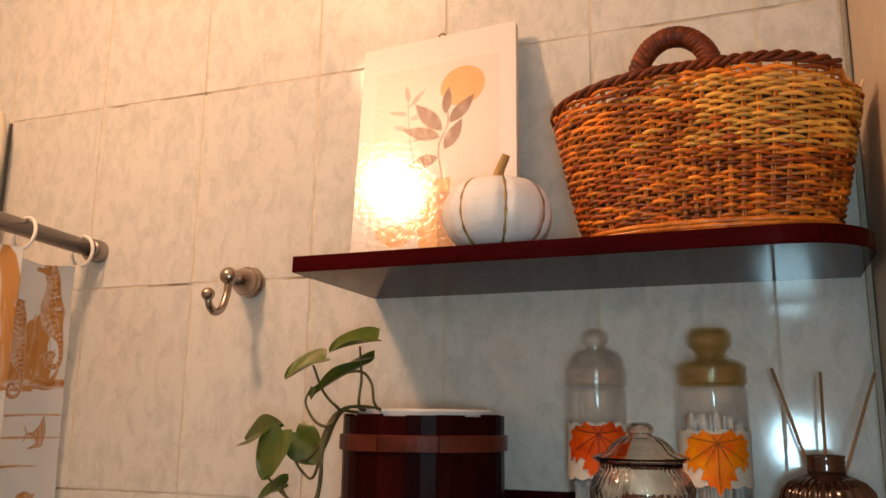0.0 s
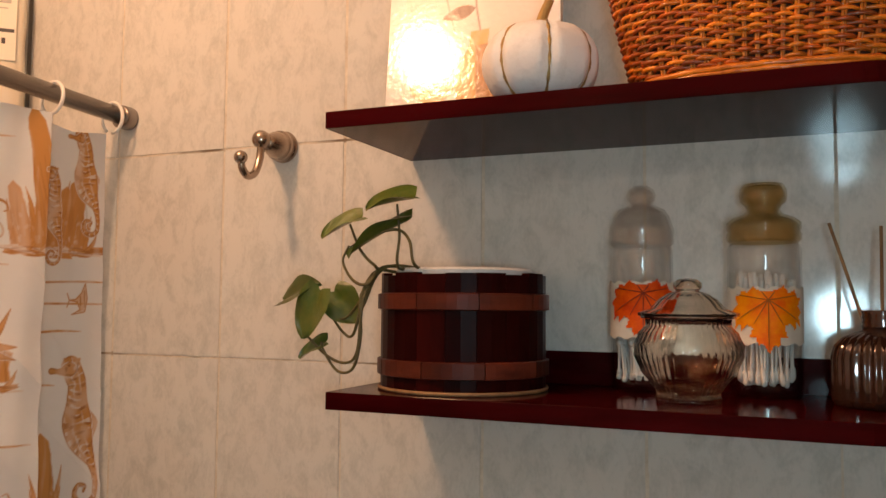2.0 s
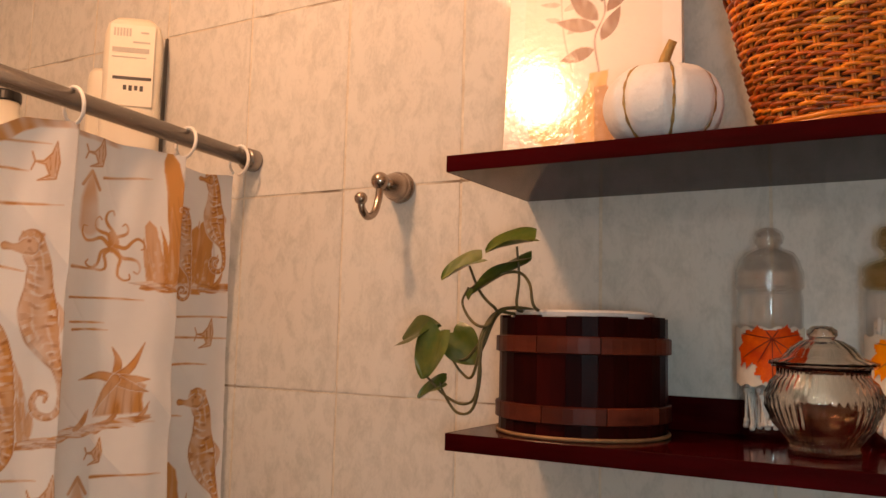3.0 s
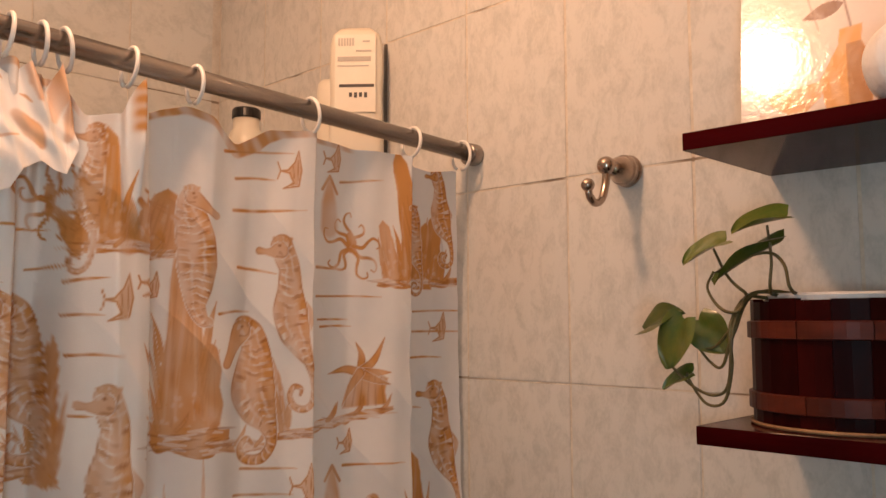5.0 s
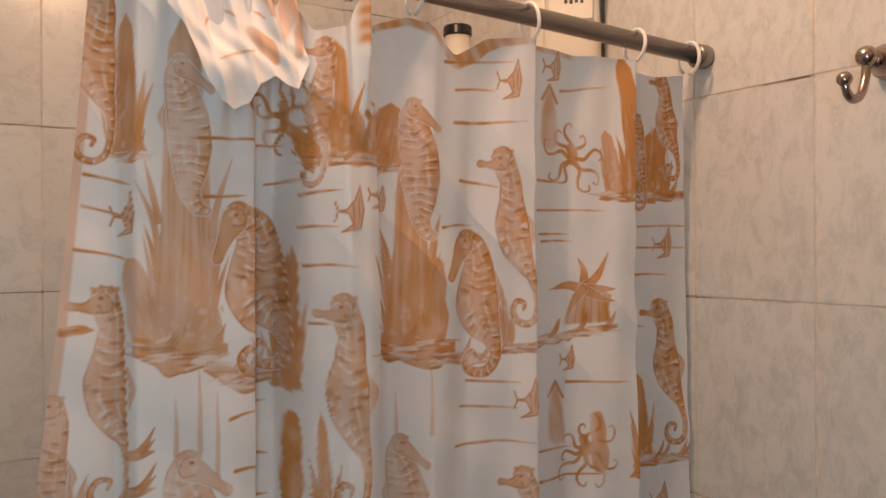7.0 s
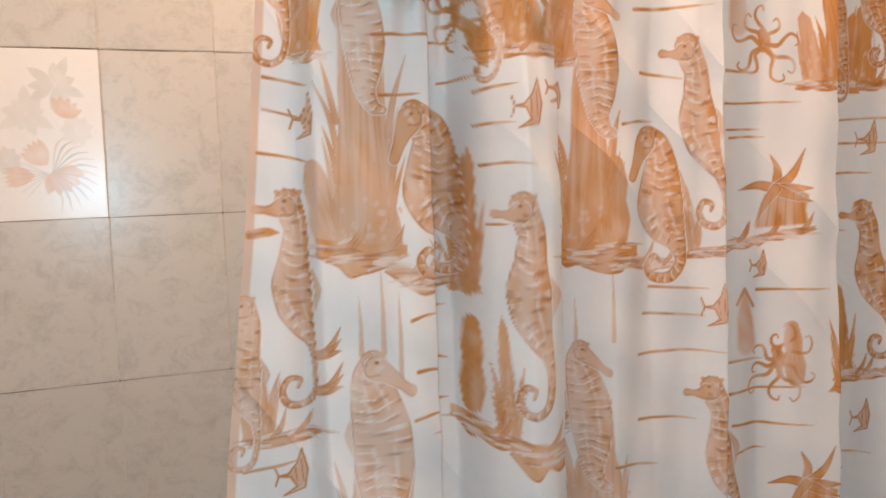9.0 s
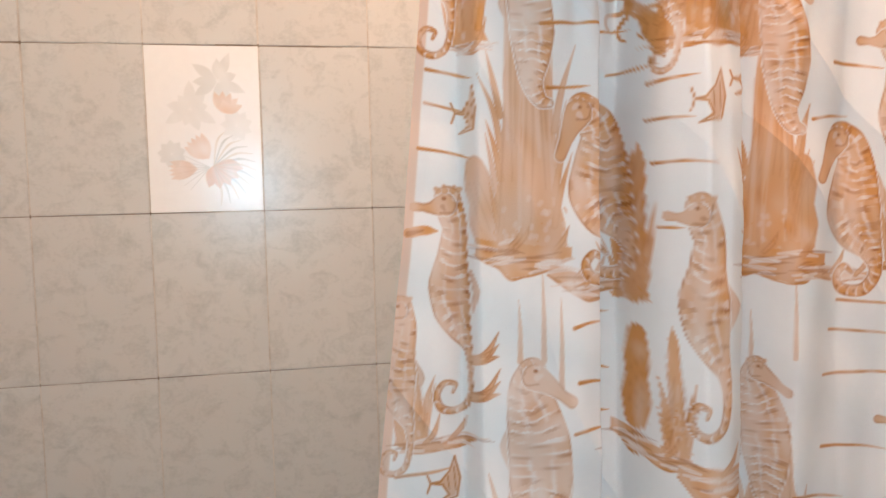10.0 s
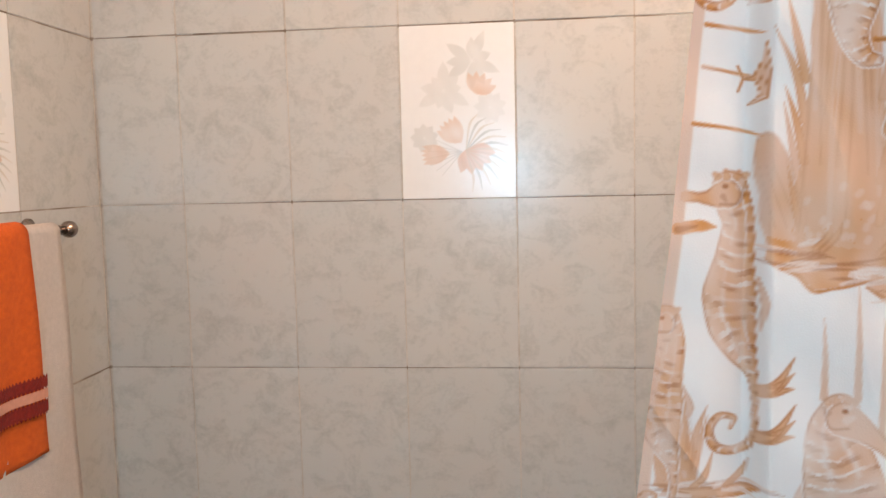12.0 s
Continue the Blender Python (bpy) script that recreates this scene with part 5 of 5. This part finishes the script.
def jar(x, y, r, profile, lid_profile, lid_mat, leaf_mat, vein_mat, facing, zc, label, band=(0.058, 0.118), swabs=26, tall=0.085, seed=1):
    ob = empty("glass_jar", (x, y, LO), label, "jar", "lidded glass jars")
    part("body", hollow(profile, 0.0020), CLEAR, ob, smooth=True)
    part("lid", hollow(lid_profile, 0.0022), lid_mat, ob, "glass lid with a round knob", smooth=True)
    vs, fs = [], []
    n, m = 40, 8
    for j in range(m + 1):
        z = band[0] + (band[1] - band[0]) * j / m
        for i in range(n + 1):
            vs.append(wrap(r, facing, (i / n - 0.5) * r * 2.9, z + 0.0015 * math.sin(i * 0.9) * (j in (0, m)), 0.0008))
    for j in range(m):
        for i in range(n):
            k = j * (n + 1) + i
            fs.append((k, k + 1, k + n + 2, k + n + 1))
    part("band", (vs, fs), LABEL, ob, "pale frosted band round the glass", smooth=True)
    poly = maple()
    size = 0.066
    vs, fs, ids = [], [], {}
    n = 64
    for j in range(n):
        for i in range(n):
            px, py = (i + 0.5) / n * 1.5 - 0.75, (j + 0.5) / n * 1.5 - 0.75
            if inside(poly, px, -py):
                q = []
                for di, dj in ((0, 0), (1, 0), (1, 1), (0, 1)):
                    key = (i + di, j + dj)
                    if key not in ids:
                        ids[key] = len(vs)
                        ux, uy = key[0] / n * 1.5 - 0.75, key[1] / n * 1.5 - 0.75
                        vs.append(wrap(r, facing, ux * size, zc + uy * size, 0.0022 + 0.0008 * math.sin(ux * 9) * math.cos(uy * 8)))
                    q.append(ids[key])
                fs.append(tuple(q))
    leaf = part("maple_leaf", (vs, fs), leaf_mat, ob, "autumn maple leaf stuck on the band", smooth=True)
    for a, l in ((-90, 0.78), (-35, 0.55), (-145, 0.55), (10, 0.46), (170, 0.46), (55, 0.16), (125, 0.16), (-62, 0.42), (-118, 0.42)):
        c, s2 = math.cos(radians(a)), math.sin(radians(a))
        part("leaf_vein", tube([wrap(r, facing, c * l * t * size, zc + (0.22 + s2 * l * t) * size, 0.0031) for t in np.linspace(0, 1, 7)], [0.0005] * 5 + [0.0004, 0.0002], 4), vein_mat, leaf)
    rg = random.Random(seed)
    sticks = []
    for i in range(swabs):
        a, q = rg.uniform(0, 6.28), (r - 0.008) * math.sqrt(rg.random())
        b, w = a + rg.uniform(-0.5, 0.5), min(r - 0.008, q * rg.uniform(0.9, 1.3))
        p0, p1 = Vector((q * math.cos(a), q * math.sin(a), 0.010 + rg.uniform(0, 0.008))), Vector((w * math.cos(b), w * math.sin(b), 0.010 + tall + rg.uniform(-0.01, 0.012)))
        d = (p1 - p0)
        prof = ((0, 0.0016), (0.02, 0.0030), (0.10, 0.0030), (0.15, 0.0013), (0.85, 0.0013), (0.90, 0.0030), (0.98, 0.0030), (1, 0.0016))
        sticks.append(tube([p0 + d * t for t, _ in prof], [w2 for _, w2 in prof], 6))
    sw = part("cotton_swabs", joined(sticks), COTTON, smooth=True)
    sw.location = (x, y, LO)
    tagged(sw, "loose bundle of white cotton swabs inside the jar", "cotton swabs", kind="stuff")
    return ob


CAMWARD = radians(-82)
jar(0.8025, -0.042, 0.0335, [(0.0, 0.0), (0.030, 0.0), (0.0330, 0.004), (0.0335, 0.010), (0.0335, 0.150), (0.0325, 0.154), (0.031, 0.157)],
    [(0.0315, 0.1578), (0.0345, 0.161), (0.0348, 0.166), (0.0335, 0.1685), (0.0348, 0.171), (0.0345, 0.178), (0.0325, 0.182), (0.0305, 0.190), (0.0250, 0.198), (0.0140, 0.203), (0.0112, 0.205), (0.0145, 0.209), (0.0158, 0.214), (0.0140, 0.220), (0.008, 0.2245), (0.0, 0.225)], SMOKE, RED_LEAF, VEIN_RED, CAMWARD + 0.06, 0.092,
    "tall lidded glass jar with a red maple leaf label", tall=0.045, swabs=34, seed=2)
jar(0.9285, -0.043, 0.0365, [(0.0, 0.0), (0.033, 0.0), (0.0360, 0.004), (0.0365, 0.010), (0.0365, 0.151), (0.0355, 0.155), (0.034, 0.158)],
    [(0.0340, 0.1588), (0.0370, 0.162), (0.0372, 0.168), (0.0355, 0.1705), (0.0370, 0.173), (0.0368, 0.180), (0.0310, 0.185), (0.0205, 0.1885), (0.0165, 0.193), (0.0180, 0.198), (0.0228, 0.202), (0.0238, 0.208), (0.0234, 0.215), (0.0200, 0.2205), (0.0, 0.222)], AMBER_LID, YELLOW_LEAF, VEIN_ORANGE, CAMWARD - 0.02, 0.085,
    "tall glass jar with amber lid and orange maple leaf", band=(0.055, 0.112), swabs=56, tall=0.108, seed=3)

sugar = empty("glass_jar", (0.861, -0.128, LO), "low ribbed pinkish glass jar with a domed lid", "jar", "lidded glass jars")
body = [(0.0, 0.0), (0.030, 0.0), (0.031, 0.003), (0.029, 0.008), (0.033, 0.014), (0.044, 0.028), (0.051, 0.044), (0.0515, 0.055), (0.046, 0.067), (0.040, 0.073), (0.040, 0.080)]
part("body", hollow(body, 0.0024, 264, ribs=44, rib=0.022, twist=6.0), ROSE, sugar, "ribbed pinkish glass bowl", smooth=True)
part("lid", hollow([(0.0395, 0.0815), (0.0475, 0.083), (0.0475, 0.086), (0.036, 0.090), (0.028, 0.099), (0.019, 0.105), (0.011, 0.107), (0.0135, 0.111), (0.0135, 0.115), (0.009, 0.119), (0.0, 0.120)], 0.0024, 80, ribs=20, rib=0.010), ROSE, sugar, "domed glass lid with a knob", smooth=True)

for ob in sugar.children:
    ob.visible_shadow = False

diff = empty("reed_diffuser", (1.033, -0.085, LO), "ribbed copper-brown glass reed diffuser with three sticks", "reed diffuser")
db = [(0.0, 0.0), (0.040, 0.0), (0.0425, 0.003), (0.0435, 0.008), (0.0435, 0.046), (0.041, 0.056), (0.034, 0.064), (0.024, 0.069), (0.0165, 0.071), (0.0165, 0.074)]
part("bottle", lathe(db, 168, 28, 0.036), BROWN_GLASS, diff, "ribbed brown glass bottle", smooth=True)
neck = [(0.0172, 0.0735), (0.0182, 0.075), (0.0170, 0.077), (0.0182, 0.079), (0.0170, 0.081), (0.0182, 0.083), (0.0172, 0.086), (0.0185, 0.089), (0.0175, 0.090), (0.0145, 0.0895), (0.0140, 0.076)]
part("threaded_neck", lathe(neck, 40), BROWN_GLASS, diff, smooth=True)
for p, q in (((0.004, 0.0, 0.012), (-0.043, 0.020, 0.176)), ((0.0, 0.004, 0.012), (0.003, 0.022, 0.172)), ((-0.004, 0.0, 0.012), (0.052, 0.012, 0.170))):
    part("reed", tube([Vector(p), Vector(q)], 0.00165, 7), REED, diff)

# ---- robe hook ----
hook = empty("robe_hook", (0.304, 0, 1.796), "satin nickel robe hook screwed to the tiled wall", "hook")
tr = Matrix.Rotation(radians(90), 4, "X")
bm = lathe([(0.0, 0.0), (0.0215, 0.0), (0.0225, 0.003), (0.0218, 0.006), (0.0192, 0.008), (0.0195, 0.010), (0.0212, 0.012), (0.0208, 0.017), (0.0186, 0.019), (0.0190, 0.021), (0.0175, 0.027), (0.0145, 0.034), (0.0115, 0.040), (0.0090, 0.045), (0.0, 0.048)], 32)
bmesh.ops.transform(bm, matrix=tr, verts=bm.verts)
part("rosette", bm, NICKEL, hook, smooth=True)
bm = bmesh.new()
bmesh.ops.create_uvsphere(bm, u_segments=24, v_segments=16, radius=0.0125, matrix=Matrix.Translation((0, -0.056, 0.001)))
part("ball", bm, NICKEL, hook, smooth=True)
arm = smooth_line([(0, -0.056, -0.006), (0, -0.059, -0.026), (0, -0.068, -0.045), (0, -0.083, -0.052), (0, -0.095, -0.045), (0, -0.099, -0.034)], 24)
part("arm", tube(arm, [0.0052] * 20 + [0.0048] * 5, 12), NICKEL, hook, smooth=True)
bm = bmesh.new()
bmesh.ops.create_uvsphere(bm, u_segments=20, v_segments=12, radius=0.0088, matrix=Matrix.Translation((0, -0.0995, -0.030)))
part("tip_ball", bm, NICKEL, hook, smooth=True)

# ---- bottles behind the curtain ----
caddy = tagged(part("corner_shelf", box(-0.60, -0.16, -0.135, -0.0005, 1.786, 1.800, 0.003), WHITE_PLASTIC), "plain white bath shelf on the shower wall", "shelf")


def bottle(x, y, z, w, d, h, label, turn, lab=True):
    ob = empty("shampoo_bottle", (x, y, z), label, "bottle", "shower bottles")
    vs, n = [], 36
    prof = [(0.80, 0.0), (0.95, 0.004), (1.0, 0.02), (0.98, 0.45), (0.93, 0.60), (0.97, 0.75), (0.95, 0.90), (0.86, 0.965), (0.60, 1.0)]
    for k, t in prof:
        for i in range(n):
            a = 2 * math.pi * i / n
            c, s2 = math.cos(a), math.sin(a)
            e = 0.55
            vs.append((w / 2 * k * abs(c) ** e * (1 if c > 0 else -1), d / 2 * k * abs(s2) ** e * (1 if s2 > 0 else -1), t * h if t > 0.005 else t))
    fs = [(j * n + i, j * n + (i + 1) % n, (j + 1) * n + (i + 1) % n, (j + 1) * n + i) for j in range(len(prof) - 1) for i in range(n)]
    fs += [tuple(range(n - 1, -1, -1)), tuple(range((len(prof) - 1) * n, len(prof) * n))]
    part("body", (vs, fs), CREAM_PLASTIC, ob, smooth=True)
    if lab:
        yy = -d / 2 - 0.0012
        part("label", box(-w * 0.36, w * 0.38, yy, yy + 0.0012, h * 0.50, h * 0.95, 0.0003, 1), LABEL_CREAM, ob, "cream back label")
        bars = [(-0.30 + 0.05 * i, -0.265 + 0.05 * i, 0.885, 0.930, GREY_INK) for i in range(6)]
        bars += [(0.14, 0.27, 0.905, 0.915, GREY_INK), (0.02, 0.30, 0.850, 0.860, GREY_INK), (-0.31, 0.29, 0.795, 0.822, GREY_INK), (-0.31, 0.25, 0.765, 0.772, GREY_INK), (-0.28, 0.35, 0.645, 0.662, INK)]
        bars += [(-0.10 + 0.09 * i, -0.045 + 0.09 * i, 0.588 - 0.004 * (i % 2), 0.614, INK) for i in range(4)]
        for x0, x1, z0, z1, m in bars:
            part("text_bar", box(x0 * w, x1 * w, yy - 0.0006, yy - 0.0001, z0 * h, z1 * h), m, ob)
    ob.matrix_world = pose(x, y, z, 0, 0, turn)
    return ob


bottle(-0.210, -0.062, 1.8005, 0.098, 0.046, 0.31, "cream shampoo bottle with a printed back label", 42)
bottle(-0.288, -0.060, 1.8005, 0.050, 0.040, 0.235, "smaller plain cream bottle beside the shampoo", 40, False)
capped = empty("conditioner_bottle", (-0.517, -0.095, 1.8005), "pale bottle with a glossy black screw cap", "bottle", "shower bottles")
part("body", lathe([(0.0, 0.0), (0.034, 0.0), (0.036, 0.004), (0.036, 0.150), (0.032, 0.168), (0.026, 0.176), (0.026, 0.1955)], 32), CREAM_PLASTIC, capped, smooth=True)
part("cap", lathe([(0.0, 0.196), (0.028, 0.196), (0.029, 0.198), (0.0285, 0.213), (0.026, 0.2165), (0.0, 0.217)], 32), BLACK_PLASTIC, capped, "glossy black cap")

# ---- towel bar and towels ----
bar = empty("towel_bar", (-0.562, -1.775, 1.470), "chrome towel bar with ball ends on the tiled wall", "towel bar")
part("rail", tube([Vector((-0.012, 0.058, 0)), Vector((0.62, 0.058, 0))], 0.0065, 14), NICKEL, bar, smooth=True)
for x in (0.0, 0.60):
    bm = lathe([(0.0, 0.0), (0.019, 0.0), (0.019, 0.004), (0.011, 0.009), (0.0075, 0.016), (0.0075, 0.058), (0.0, 0.060)], 24)
    bmesh.ops.transform(bm, matrix=Matrix.Translation((x, 0.0005, 0)) @ Matrix.Rotation(radians(-90), 4, "X"), verts=bm.verts)
    part("post", bm, NICKEL, bar, smooth=True)
for x in (-0.020, 0.628):
    bm = bmesh.new()
    bmesh.ops.create_uvsphere(bm, u_segments=20, v_segments=14, radius=0.0135, matrix=Matrix.Translation((x, 0.058, 0)))
    part("end_ball", bm, NICKEL, bar, smooth=True)


def towel(name, x0, x1, r, zf, zb, material, label, flare=0.0, seed=0, parent=None):
    """A towel folded over the bar: front fall, roll over the bar, back fall."""
    zc, yc = 1.470, -1.717
    prof = [(yc - r, zb)] + [(yc - r, zb + (zc - zb) * k / 10) for k in range(1, 11)]
    prof += [(yc + r * math.cos(q), zc + r * math.sin(q)) for q in np.linspace(math.pi, 0, 9)[1:]]
    prof += [(yc + r, zc - (zc - zf) * k / 34) for k in range(1, 35)]
    p = np.array(prof)
    g = np.linspace(0, 1, 40)
    fall = np.clip((zc - p[:, 1]) / (zc - zf), 0, 1) * (p[:, 0] > yc)
    xs = x0 + (x1 - x0) * g[None, :] - flare * fall[:, None] * (1 - g[None, :])
    ys = p[:, 0][:, None] + 0.006 * fall[:, None] * np.sin(g[None, :] * 14 + seed) + 0.0015 * np.sin(g[None, :] * 33 + p[:, 1][:, None] * 20)
    zs = p[:, 1][:, None] + 0.05 * np.clip(fall[:, None] - 0.9, 0, 1) * np.sin(g[None, :] * 7 + seed)
    ob = sheet(name, xs, ys, zs, material)
    so = ob.modifiers.new("thick", "SOLIDIFY")
    so.thickness, so.offset = 0.004, 1.0 if seed else 0.0
    return tagged(ob, label, "towel", "towels on the bar")


towel("bath_towel", -0.537, 0.03, 0.0115, 0.80, 0.95, WHITE_TOWEL, "white terry towel folded over the towel bar", 0.022)
ot = towel("hand_towel", -0.449, -0.02, 0.0195, 1.150, 1.20, ORANGE_TOWEL, "orange terry towel with dark red braid over the white towel", 0.006, 2)
for z0, z1, m, n in ((1.252, 1.270, RED_BRAID, "braid"), (1.237, 1.251, PINK_BAND, "pink_band"), (1.216, 1.236, RED_BRAID, "braid")):
    gx, gz = np.meshgrid(np.linspace(-0.450, -0.02, 400), np.linspace(z0, z1, 8))
    if n == "braid":
        gz = gz + 0.0022 * np.sin(gx * 900 + gz * 700)
    sheet(n, gx, -1.6905 + 0.006 * 0.83 * np.sin((gx + 0.451) / 0.431 * 14 + 2) + 0.0015 * np.sin((gx + 0.451) / 0.431 * 33 + gz * 20), gz, m, ot)

# ---- floral tiles and wall tiles ----
FLOWER = printed("floral_tile_glaze", (0.86, 0.875, 0.87), [(0.42, 0.44, 0.40), (0.66, 0.45, 0.30), (0.60, 0.53, 0.42)], 0.22, bump=0.05, bump_scale=60)


def floral(parent, m):
    gu, gv = np.meshgrid(np.linspace(0, 0.1974, 130), np.linspace(0, 0.2974, 190))
    art = Print(gu, gv, 21, 150)

    def petal(y, z, a, l, w, tone, ch):
        d = Vector((math.cos(radians(a)), math.sin(radians(a))))
        o = Vector((-d.y, d.x)) * w
        side = lambda s: [(y + d.x * l * t + s * o.x * math.sin(math.pi * t), z + d.y * l * t + s * o.y * math.sin(math.pi * t)) for t in np.linspace(0, 1, 9)]
        art.wash(side(1) + side(-1)[::-1], tone, ch, 0.003, 0.5)

    for i in range(9):
        petal(0.125, 0.235, 20 + 40 * i + 9 * math.sin(i * 2.3), 0.036 + 0.020 * abs(math.sin(i * 1.7)), 0.010, 0.30, 0)
        petal(0.075, 0.185, 10 + 40 * i, 0.032 + 0.01 * (i % 3), 0.011, 0.22, 0)
        petal(0.04, 0.105, 15 + 40 * i, 0.026, 0.009, 0.30, 0)
        petal(0.155, 0.155, 15 + 40 * i, 0.030, 0.009, 0.16, 0)
    for i in range(5):
        petal(0.130, 0.178, 20 + 22 * i, 0.040, 0.009, 0.65, 1)
        petal(0.105, 0.095, 105 + 12 * i, 0.050, 0.010, 0.55, 1)
        petal(0.085, 0.078, 165 + 9 * i, 0.052, 0.009, 0.55, 1)
        petal(0.118, 0.088, 250 + 24 * i, 0.048, 0.013, 0.72, 1)
    for i in range(13):
        a = radians(-75 + 13 * i)
        art.stroke(smooth_line([(0.112, 0.082), (0.112 + 0.045 * math.cos(a), 0.082 + 0.045 * math.sin(a)), (0.112 + 0.075 * math.cos(a - 0.12), 0.078 + 0.068 * math.sin(a - 0.12))], 8), [0.0008, 0.0022, 0.0005], 0.55, 0 if i % 2 else 2)
    for i in range(7):
        a = radians(150 + 14 * i)
        art.stroke([(0.105, 0.08), (0.105 + 0.06 * math.cos(a), 0.08 + 0.05 * math.sin(a))], [0.001, 0.0018, 0.0004], 0.4, 0)
    ob = sheet("floral_tile", gu + 0.0013, gu * 0, gv + 0.0013, FLOWER, parent, "white glazed tile with grey and peach flowers", art.ink)
    ob.matrix_world = m
    return ob


def tile_mesh(w, h, material, name):
    bm = box(0.0012, w - 0.0012, 0, 0.0075, 0.0007, h - 0.0007)
    bmesh.ops.bevel(bm, geom=[e for e in bm.edges if e.verts[0].co.y < 0.001 and e.verts[1].co.y < 0.001], offset=0.0011, segments=2, affect="EDGES")
    bmesh.ops.recalc_face_normals(bm, faces=bm.faces)
    me = bpy.data.meshes.new(name)
    bm.to_mesh(me)
    bm.free()
    me.materials.append(material)
    return me


rngt = random.Random(8)


def tiles(parent, spans, material, place, skip=()):
    """Courses of tiles 0.30 high over the whole wall; spans: the upright joints."""
    made = {}
    for a, b in zip(spans[:-1], spans[1:]):
        w = round(b - a, 4)
        if w < 0.006:
            continue
        for k in range(9):
            h = 0.3 if k < 8 else 0.2
            if (round(a, 3), k) in skip:
                floral(parent, place(a, 0.3 * k))
                continue
            if (w, h) not in made:
                made[w, h] = tile_mesh(w, h, material, "tile")
            ob = new("tile", made[w, h])
            ob.parent = parent
            ob.matrix_world = place(a, 0.3 * k) @ pose(0, rngt.uniform(-0.0003, 0.0003), 0, rngt.uniform(-0.12, 0.12), 0, rngt.uniform(-0.15, 0.15))


tiles(wall_north, [-0.788] + [0.2 * i for i in range(-3, 6)] + [1.092], TILE_N, lambda a, z: pose(a, 0, z))
west = [-1.773, -1.617, -1.417, -1.217, -1.017, -0.817, -0.617, -0.417, -0.217, -0.017]
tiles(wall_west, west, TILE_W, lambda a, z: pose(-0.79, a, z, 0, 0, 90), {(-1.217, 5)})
south = [-1.098] + [round(-1.051 + 0.2 * i, 3) for i in range(9)] + [0.788]
# the darker tile mix also carries this wall's shade in its colour
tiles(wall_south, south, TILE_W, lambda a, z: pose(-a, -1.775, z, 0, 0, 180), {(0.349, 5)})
